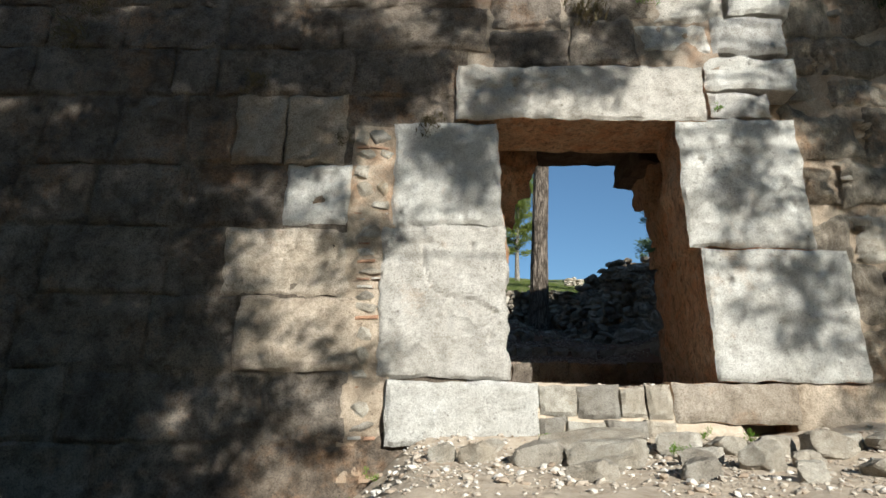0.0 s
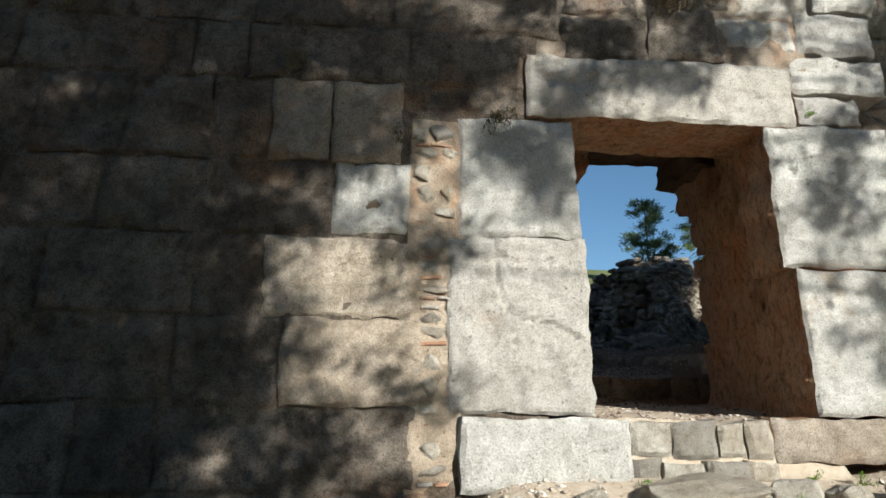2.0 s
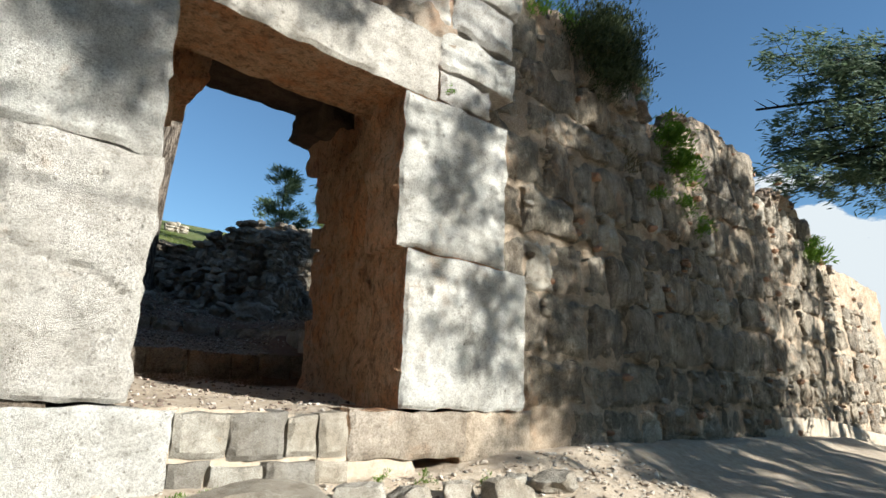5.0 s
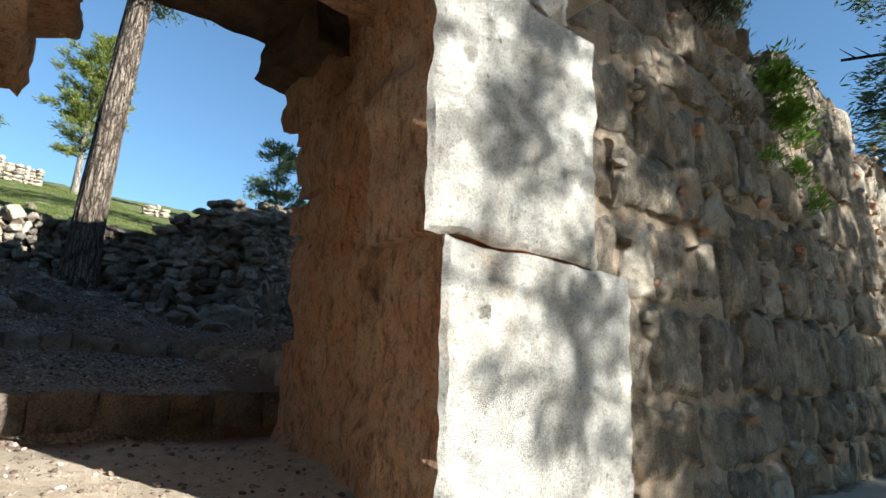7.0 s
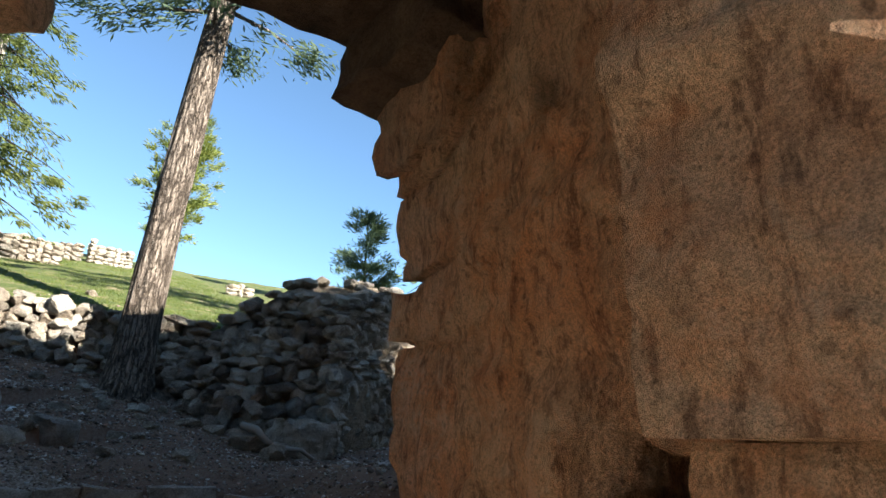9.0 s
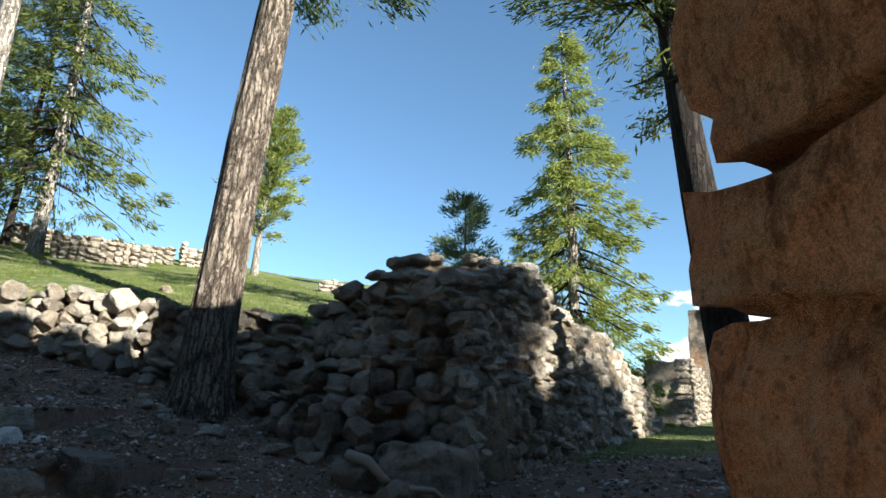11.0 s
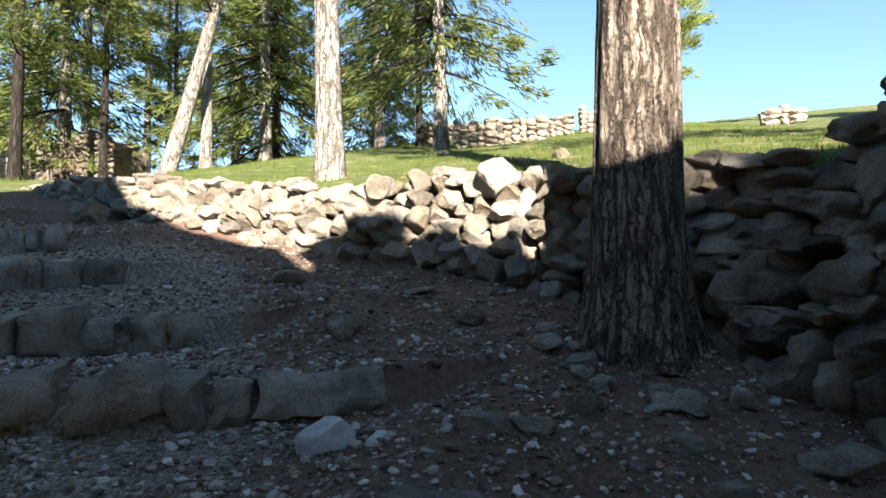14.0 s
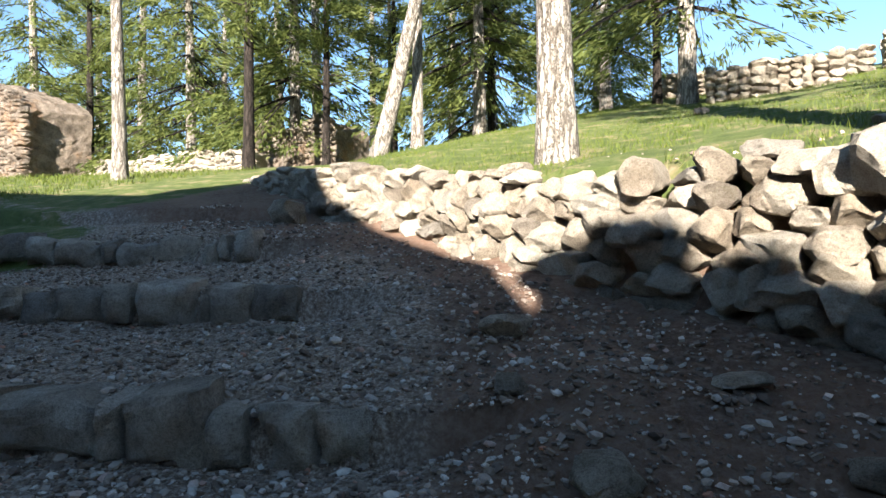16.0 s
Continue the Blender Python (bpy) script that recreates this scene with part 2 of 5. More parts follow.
def bark_material(name, light, dark, deep=0.03, plates=7.0):
    """Long plates of bark parted by dark upright cracks."""
    m, nt, b = nodes_of(name, 0.95)
    P = "Position"
    f = noise_node(nt, 7.5, 9, 0.66, P, (3.4, 3.4, 0.5))
    col = ramp(nt, f, [(0.34, dark), (0.5, light), (0.75, tuple(min(1, c * 1.3) for c in light))])
    edge, _ = worley(nt, plates, 0.12, (2.4, 2.4, 0.24), "DISTANCE_TO_EDGE")
    col = mix(nt, 0.9, col, ramp(nt, edge, [(0.0, (0.2, 0.17, 0.14)), (0.2, (1, 1, 1))]), "MULTIPLY")
    chip, _ = worley(nt, plates * 2.6, 0.06, (1.5, 1.5, 0.35), "DISTANCE_TO_EDGE")
    col = mix(nt, 0.55, col, ramp(nt, chip, [(0.01, (0.3, 0.27, 0.24)), (0.09, (1, 1, 1))]), "MULTIPLY")
    col = mix(nt, 0.5, col, ramp(nt, noise_node(nt, 60, 5, 0.75, P), [(0.34, (0.4, 0.4, 0.4)), (0.6, (1, 1, 1))]), "MULTIPLY")
    nt.links.new(col, b.inputs["Base Color"])
    bump(nt, b, ramp(nt, edge, [(0.0, (0, 0, 0)), (0.16, (1, 1, 1))]), 1.0, deep * 0.55)
    bump(nt, b, ramp(nt, chip, [(0.0, (0, 0, 0)), (0.1, (1, 1, 1))]), 0.8, deep * 0.22)
    bump(nt, b, f, 1.0, deep * 0.5)
    return m


BARK = bark_material("brown_bark", (0.27, 0.22, 0.175), (0.11, 0.085, 0.065), 0.09, 7.0)
GREY_BARK = bark_material("grey_bark", (0.42, 0.38, 0.33), (0.22, 0.19, 0.155), 0.03, 9.0)
# near black: shade on trunks and boughs is put into the bark
SHADED_BARK = bark_material("shaded_bark", (0.04, 0.031, 0.025), (0.018, 0.014, 0.012))


def leaf_material(name, a, bcol, trans=0.35):
    m, nt, b = nodes_of(name, 0.65)
    g = nt.nodes.new("ShaderNodeNewGeometry")
    col = ramp(nt, g.outputs["Random Per Island"], [(0.0, a), (1.0, bcol)])
    col = mix(nt, 0.6, col, ramp(nt, noise_node(nt, 1.3, 4, 0.6, "Position"), [(0.3, (0.6, 0.65, 0.6)), (0.7, (1.1, 1.1, 0.9))]), "MULTIPLY")
    nt.links.new(col, b.inputs["Base Color"])
    t = nt.nodes.new("ShaderNodeBsdfTranslucent")
    nt.links.new(col, t.inputs[0])
    s = nt.nodes.new("ShaderNodeMixShader")
    s.inputs[0].default_value = trans
    nt.links.new(b.outputs[0], s.inputs[1])
    nt.links.new(t.outputs[0], s.inputs[2])
    nt.links.new(s.outputs[0], nt.nodes["Material Output"].inputs[0])
    return m


FIR = leaf_material("fir_needles", (0.075, 0.105, 0.032), (0.18, 0.20, 0.06), 0.5)
PINE = leaf_material("pine_needles", (0.14, 0.18, 0.04), (0.27, 0.29, 0.085), 0.5)
BLUE_PINE = leaf_material("grey_pine_needles", (0.075, 0.115, 0.07), (0.14, 0.185, 0.11), 0.45)
GRASS = leaf_material("grass_blades", (0.06, 0.10, 0.015), (0.15, 0.17, 0.035), 0.4)
WEED = leaf_material("weed_leaves", (0.10, 0.20, 0.02), (0.18, 0.30, 0.04), 0.4)
# dark leaf green carries the shade on the wall-top bushes
SHADED_BUSH = leaf_material("shaded_bush_leaves", (0.028, 0.042, 0.018), (0.07, 0.09, 0.038), 0.25)
DRY = leaf_material("dry_twigs", (0.12, 0.09, 0.05), (0.2, 0.16, 0.09), 0.2)


def plain_material(name, col, rough=0.7, metal=0.0):
    m, nt, b = nodes_of(name, rough)
    b.inputs["Metallic"].default_value = metal
    c = mix(nt, 0.25, col, ramp(nt, noise_node(nt, 9, 6, 0.7, "Position"), [(0.3, (0.5, 0.5, 0.5)), (0.7, (1, 1, 1))]), "MULTIPLY")
    nt.links.new(c, b.inputs["Base Color"])
    return m


# distance haze is put into the hills' blue-grey colour
HILL = plain_material("hazed_hill_scrub", (0.16, 0.20, 0.24), 1.0)
ROOT = plain_material("weathered_root", (0.24, 0.20, 0.16), 0.9)
STEEL = plain_material("galvanised_steel", (0.42, 0.43, 0.44), 0.4, 0.8)
CLOTH_BLUE = plain_material("blue_cloth", (0.03, 0.17, 0.55), 0.8)
CLOTH_WHITE = plain_material("white_cloth", (0.75, 0.76, 0.78), 0.8)


# ---- mesh helpers ----
def link(name, verts, faces, material, parent=None, label="", smooth=False):
    me = bpy.data.meshes.new(name)
    me.from_pydata(verts, [], faces)
    me.materials.append(material)
    if smooth:
        me.polygons.foreach_set("use_smooth", [True] * len(me.polygons))
    ob = new(name, me)
    if parent:
        ob.parent = parent
    return tagged(ob, label)


def part(name, bm, material, parent=None, label="", smooth=False):
    """Links a bmesh as one mesh object, under a thing or a part."""
    me = bpy.data.meshes.new(name)
    bm.to_mesh(me)
    bm.free()
    me.materials.append(material)
    if smooth:
        me.polygons.foreach_set("use_smooth", [True] * len(me.polygons))
    ob = new(name, me)
    if parent:
        ob.parent = parent
    return tagged(ob, label)


def piece(name, me, m, parent):
    """One more object on a shared mesh."""
    ob = new(name, me)
    ob.parent = parent
    ob.matrix_basis = m
    return ob


def fbm(x, y, z, octaves=4):
    return noise.fractal((x, y, z), 1.0, 2.0, octaves)


def lerp(x, xs, ys):
    return float(np.interp(x, xs, ys))


def smooth01(x, a, b):
    t = min(1, max(0, (x - a) / (b - a)))
    return t * t * (3 - 2 * t)


# ---- the lie of the land ----
def wall_line(x):
    """The y of the dry-stone bank wall's face."""
    return lerp(x, (-9.0, -5.8, -3.2, -0.7, 1.5, 4.2, 6.0), (20.6, 19.2, 18.25, 17.6, 16.95, 16.1, 16.6))


def wall_top(x):
    return lerp(x, (-9.0, -5.8, -3.2, -0.7, 1.5, 4.2), (6.4, 6.25, 6.0, 5.62, 5.45, 5.2))


STEPS = ((11.4, 3.71, 2.3), (12.62, 4.10, 1.5), (13.65, 4.38, 0.1), (15.1, 4.78, -1.4), (16.5, 5.2, -3.0))


def slope(x, y):
    """The stair slope inside the gate."""
    s = -0.48 * x + 0.877 * y
    z = lerp(s, (8.0, 10.2, 11.5, 12.5, 13.7, 15.2, 16.5, 18.0, 21.7, 24.0, 40.0, 90.0), (3.05, 3.44, 3.74, 4.09, 4.46, 4.82, 5.2, 5.65, 6.6, 7.1, 8.0, 9.0))
    # trodden treads between the step stones
    for k, (at, top, end) in enumerate(STEPS):
        nxt = STEPS[k + 1] if k + 1 < len(STEPS) else (at + 1.4, top + 0.5, end)
        if at <= s < nxt[0]:
            a = (s - at) / (nxt[0] - at)
            tread = top - 0.03 + (nxt[1] - 0.2 - top) * a
            z += (tread - z) * (smooth01(end - x, -0.9, 0.0) * (1 - a) + smooth01(nxt[2] - x, -0.9, 0.0) * a)
    if 9.7 < s < STEPS[0][0]:
        z += (3.25 + 0.35 * (s - 9.7) / 2.0 - z) * smooth01(STEPS[0][2] - x, -0.9, 0.0) * smooth01(s, 9.7, 11.0)
    return z


def ground_height(x, y):
    edge = 7.1 if 0.9 < x < 3.7 else 7.7
    if y < edge:
        y = min(y, 7.0)
        z = lerp(y, (-400, -60, -6, -0.2, 1.1, 3.65, 5.2, 6.6, 7.0), (-40, -7, -0.5, 0.05, 0.7, 1.05, 1.15, 1.28, 1.42))
        z -= 0.8 * smooth01(-x, -0.1, 1.1) * smooth01(y, 2.0, 6.0) + 0.35 * smooth01(-x, 1.5, 5.0)
        z += 0.22 * smooth01(x, 3.6, 5.5) * smooth01(y, 5.0, 7.0)
    elif y < 10.55:
        z = lerp(y, (7.1, 7.2, 10.0, 10.4), (1.6, 2.02, 2.18, 2.24))
    else:
        inner = lerp(y, (10.55, 10.62, 12.6, 12.8, 12.88, 14.1), (2.24, 2.64, 2.98, 3.02, 3.2, 3.5))
        z = inner + (slope(x, y) - inner) * smooth01(y, 12.9, 14.2)
    if y > 9.0:
        terrace = 3.42 + 0.06 * max(0, x - 5) + 0.05 * max(0, y - 14)
        z += (terrace - z) * smooth01(x, 3.5 if y < 13 else 4.0, 4.9) * smooth01(y, 10.6, 11.4)
        w = wall_line(x)
        if y > w - 0.05 and x < 6 + 0.5 * max(0, y - 18.5):
            bank = wall_top(x) - 0.08 + 0.275 * min(y - w, 26) + 0.04 * max(0, y - w - 26)
            z = max(z, z + (bank - z) * smooth01(y - w, 0.1, 0.35) * (1 - smooth01(x - 0.5 * max(0, y - 18.5), 4.6, 6.0)) * (1 - smooth01(-x, 6.0, 11.0)))
    z -= 0.08 * max(0, x - 16) + 0.10 * max(0, x - 30)
    return z


def ground():
    def axis(a, b, step, low, high):
        near = list(np.arange(a, b + 1e-6, step))
        out, d = [], step
        p = b
        while p < high:
            d *= 1.25
            p += d
            out.append(p)
        back, d, p = [], step, a
        while p > low:
            d *= 1.25
            p -= d
            back.append(p)
        return back[::-1] + near + out
    xs = axis(-6.0, 9.0, 0.11, -900, 900)
    ys = axis(-1.0, 20.0, 0.11, -900, 900)
    ys = sorted(ys + [7.09, 7.11, 7.21, 7.69, 7.71, 10.53, 10.58, 12.81, 12.86])
    verts, cover = [], []
    for y in ys:
        for x in xs:
            z = ground_height(x, y)
            near = 1 if abs(x) < 40 and -20 < y < 60 else 0
            if near:
                z += 0.05 * fbm(x * 0.9, y * 0.9, 3) + 0.022 * fbm(x * 4.1, y * 4.1, 7)
            verts.append((x, y, z))
            # left of the gate dust fades to dark soil, standing in for shade
            dust = (1 - smooth01(y, 10.1, 10.6)) * (1 - 0.85 * smooth01(-x, 0.9, 2.6))
            bank = smooth01(y - wall_line(x), 0.1, 0.5) * (1 - smooth01(x - 0.5 * max(0, y - 18.5), 4.5, 6))
            far_lawn = max(smooth01(-x, 5.8, 7.2) * smooth01(y, 16.4, 17.6), 0.75 * smooth01(-x, 4.0, 6.0) * (1 - smooth01(y, 16.0, 17.5)) * smooth01(y, 12, 13))
            verge = smooth01(x, 6.3, 7.2) * smooth01(y, 15.3, 17.0) * 0.8
            trodden = smooth01(2.1 - 0.75 * (y - 13.5) - x, -0.5, 1.0) if y > 12.8 else smooth01(3.9 - x, 0, 0.5)
            cover.append((dust, max(bank, far_lawn, verge), trodden * smooth01(y, 10.3, 10.8) * (1 - smooth01(y, 16.6, 17.8)), 1))
    n = len(xs)
    faces = [(j * n + i, j * n + i + 1, (j + 1) * n + i + 1, (j + 1) * n + i) for j in range(len(ys) - 1) for i in range(n - 1)]
    ob = link("ground", verts, faces, EARTH, None, "dark stony earth slope with pale dust and grass", True)
    layer = ob.data.color_attributes.new("cover", "FLOAT_COLOR", "POINT")
    layer.data.foreach_set("color", np.array(cover, dtype=np.float32).ravel())
    return tagged(ob, category="ground", kind="structure")


ground()


# ---- rough masses and stones ----
def rough_mass(name, frame_m, u1, v1, base, top, step, amp, material, parent=None, label="", seed=0.0):
    """A weathered wall body u1 long and v1 thick in its own frame, from base to top(u, v)."""
    nu, nv, nz = max(2, round(u1 / step)), max(2, round(v1 / step)), 0
    height = max(top(u1 * i / 12, v1 * j / 4) for i in range(13) for j in range(5)) - base
    nz = max(2, round(height / step))
    verts, index, faces = [], {}, []

    def vert(i, j, k):
        key = (i, j, k)
        if key not in index:
            u, v = u1 * i / nu, v1 * j / nv
            z = base + (top(u, v) - base) * k / nz
            p = frame_m @ Vector((u, v, z))
            d = noise.noise_vector(p * 1.3 + Vector((seed, 0, 0))) * amp + noise.noise_vector(p * 3.7) * amp * 0.5 + noise.noise_vector(p * 9) * amp * 0.34 + noise.noise_vector(p * 23) * amp * 0.16
            index[key] = len(verts)
            verts.append(p + d)
        return index[key]

    for i in range(nu):
        for k in range(nz):
            faces.append((vert(i, 0, k), vert(i + 1, 0, k), vert(i + 1, 0, k + 1), vert(i, 0, k + 1)))
            faces.append((vert(i + 1, nv, k), vert(i, nv, k), vert(i, nv, k + 1), vert(i + 1, nv, k + 1)))
        for j in range(nv):
            faces.append((vert(i, j, nz), vert(i + 1, j, nz), vert(i + 1, j + 1, nz), vert(i, j + 1, nz)))
            faces.append((vert(i, j + 1, 0), vert(i + 1, j + 1, 0), vert(i + 1, j, 0), vert(i, j, 0)))
    for j in range(nv):
        for k in range(nz):
            faces.append((vert(0, j + 1, k), vert(0, j, k), vert(0, j, k + 1), vert(0, j + 1, k + 1)))
            faces.append((vert(nu, j, k), vert(nu, j + 1, k), vert(nu, j + 1, k + 1), vert(nu, j, k + 1)))
    return link(name, verts, faces, material, parent, label)


def block_mesh(w, h, d, seed, edge=0.03, rough=0.02, ragged=0.025, cell=0.16, most=12, holes=(), crack=()):
    """A hewn block: front in the plane y=0, its lower left corner at the origin, with chipped arrises and an uneven face."""
    nx, nz = max(3, min(most, round(w / cell))), max(3, min(most, round(h / cell)))
    verts, faces = [], []
    for k in range(nz + 1):
        for i in range(nx + 1):
            x, z = w * i / nx, h * k / nz
            rim = i in (0, nx) or k in (0, nz)
            p = Vector((x, 0, z))
            q = p * 1.0 + Vector((seed * 7.3, 0, seed * 3.1))
            dx = ragged * noise.noise(q * 2.3) + ragged * 0.6 * noise.noise(q * 6.1)
            dz = ragged * noise.noise(q * 2.3 + Vector((9, 9, 9))) + ragged * 0.6 * noise.noise(q * 6.1 + Vector((5, 5, 5)))
            y = rough * noise.noise(q * 1.6) + rough * 0.8 * noise.noise(q * 4.7) + rough * 0.5 * noise.noise(q * 11)
            to_rim = min(x, w - x, z, h - z)
            y += edge * max(0, 1 - to_rim / (edge * 2.2)) ** 2 * (1.0 + 0.9 * noise.noise(q * 5))
            for hx, hz, hr, deep in holes:
                y += deep * max(0, 1 - (math.hypot(x - hx, z - hz) / hr) ** 2)
            for (ax, az), (bx, bz) in zip(crack, crack[1:]):
                t = min(1, max(0, ((x - ax) * (bx - ax) + (z - az) * (bz - az)) / ((bx - ax) ** 2 + (bz - az) ** 2)))
                y += 0.03 * max(0, 1 - math.hypot(x - ax - t * (bx - ax), z - az - t * (bz - az)) / 0.045)
            gap = 0.008
            x = min(max(x, gap), w - gap) + dx
            z = min(max(z, gap), h - gap) + dz
            verts.append((x, y, z))
    n = nx + 1
    for k in range(nz):
        for i in range(nx):
            faces.append((k * n + i, k * n + i + 1, (k + 1) * n + i + 1, (k + 1) * n + i))
    ring = [i for i in range(n)] + [k * n + nx for k in range(1, nz + 1)] + [nz * n + i for i in range(nx - 1, -1, -1)] + [k * n for k in range(nz - 1, 0, -1)]
    fine = cell < 0.061
    depth = max(2, round(d / (0.08 if fine else 0.35)))
    prev = ring
    for j in range(1, depth + 1):
        cur = []
        for r in ring:
            x, y, z = verts[r]
            q = Vector((x + seed * 5, d * j / depth, z))
            cur.append(len(verts))
            cx = 1 if x < w * 0.1 else -1 if x > w * 0.9 else 0
            e = 0.02 * noise.noise(q * 3.1) if j < depth else 0
            if fine and cx:
                e = 0.05 * noise.noise(q * 2.2) + 0.035 * noise.noise(q * 6.3) + 0.02 * noise.noise(q * 14)
                e -= cx * 0.05 * max(0, noise.noise(q * 4.4 + Vector((7, 0, 2))) - 0.25) * 2
            verts.append((x - cx * 0.012 + e, y + d * j / depth, z + 0.02 * noise.noise(q * 2.7 + Vector((3, 3, 3)))))
        for a in range(len(ring)):
            b = (a + 1) % len(ring)
            faces.append((prev[b], prev[a], cur[a], cur[b]))
        prev = cur
    faces.append(tuple(prev))
    me = bpy.data.meshes.new("block")
    me.from_pydata(verts, [], faces)
    me.polygons.foreach_set("material_index", [0] * (nx * nz) + [1] * (len(faces) - nx * nz))
    return me


def set_block(x0, x1, z0, z1, y, material, parent, depth=0.5, name="block", side=None, **kw):
    seed = x0 * 1.7 + z0 * 3.3
    me = block_mesh(x1 - x0, z1 - z0, depth, seed, **kw)
    me.materials.append(material)
    me.materials.append(side or material)
    return piece(name, me, pose(x0, y, z0, 0, 0, 0), parent)


def stone_mesh(seed, material, sub=3, sharp=0.22):
    """A field stone about 1 across, knocked flat on some sides."""
    bm = bmesh.new()
    bmesh.ops.create_icosphere(bm, subdivisions=sub, radius=0.5)
    rnd = random.Random(seed)
    cuts = []
    for _ in range(60):
        n = Vector((rnd.gauss(0, 1), rnd.gauss(0, 1), rnd.gauss(0, 1))).normalized()
        if len(cuts) < 11 and all(n.dot(m) < 0.62 for m, _ in cuts):
            cuts.append((n, rnd.uniform(0.35, 0.48)))
    power = rnd.uniform(4.0, 7.0)
    for v in bm.verts:
        p = v.co.normalized()
        p *= 0.5 / (abs(p.x) ** power + abs(p.y) ** power + abs(p.z) ** power) ** (1 / power)
        for n, d in cuts:
            over = p.dot(n) - d
            if over > 0:
                p -= n * over
        v.co = p + noise.noise_vector(p * 2.6 + Vector((seed * 3.7, 0, 0))) * sharp * 0.2 + noise.noise_vector(p * 6 + Vector((seed, 0, 0))) * sharp * 0.22 + noise.noise_vector(p * 14 + Vector((seed, 0, 0))) * sharp * 0.1
    bm.verts.ensure_lookup_table()
    for k in range(3):
        side = max(abs(v.co[k]) for v in bm.verts)
        for v in bm.verts:
            v.co[k] *= 0.5 / side
    me = bpy.data.meshes.new("stone")
    bm.to_mesh(me)
    bm.free()
    me.materials.append(material)
    return me


GREY_STONES = [stone_mesh(i, RUBBLE) for i in range(9)]
PALE_STONES = [stone_mesh(20 + i, PALE_RUBBLE) for i in range(9)]
OCHRE_STONES = [stone_mesh(40 + i, WORN_SHADED) for i in range(9)]
FAR_GREY = [stone_mesh(80 + i, RUBBLE, 2) for i in range(6)]
FAR_PALE = [stone_mesh(90 + i, PALE_RUBBLE, 2) for i in range(6)]
FAR_OCHRE = [stone_mesh(100 + i, WORN_SHADED, 2) for i in range(6)]
BRICK_CHIPS = [stone_mesh(105 + i, BRICK, 2) for i in range(3)]
CRUST_STONES = [stone_mesh(110 + i, CRUST, 3, 0.4) for i in range(8)]
RAGGED_STONES = [stone_mesh(130 + i, RUBBLE, 3, 0.3) for i in range(9)]
WHITE_STONES = [stone_mesh(150 + i, WHITE) for i in range(2)]
STEP_STONES = [stone_mesh(60 + i, STEP) for i in range(6)]


def lay_stone(rnd, kinds, place, size, turn, parent, name="stone"):
    """One stone, size = (along, deep, high), turned to the wall by turn degrees."""
    m = pose(*place, rnd.uniform(-12, 12), rnd.uniform(-12, 12), turn + rnd.uniform(-14, 14)) @ Matrix.Diagonal((*size, 1))
    return piece(name, rnd.choice(kinds), m, parent)


# ---- the gate wall ----
FACE = 7.1
IDENT = Matrix.Identity(4)


def gate_top(x):
    # crest out of sight from x -1.4 to 1.1 raised to shade the bank
    return lerp(x, (-20, -8, -2.0, -1.4, 1.1, 1.5, 2.2, 2.8, 4.9, 6.4, 7.0, 8.0, 8.8, 9.6, 10.4, 11.1, 12.0, 13.0, 14.8, 15.3, 16.0, 16.4, 18.0, 19.5, 21.0, 27.0),
                (10.6, 10.5, 10.5, 11.4, 11.4, 10.4, 10.25, 9.75, 8.93, 8.45, 8.7, 8.7, 8.3, 7.6, 7.6, 8.2, 8.6, 8.5, 8.2, 7.5, 7.4, 8.0, 8.0, 7.2, 6.2, 5.0))


def side_face(x, z):
    """The y of the battered wall face beyond the jamb, drawing back along its length and height."""
    return 7.33 + 0.05 * (x - 5.5) + 0.07 * (z - 4.0)


def gate_crest(x, v):
    """The wall's broken top falls away behind its face, so sun reaches the bank."""
    return max(6.6, gate_top(x) - 1.1 * max(0, v - 0.5))


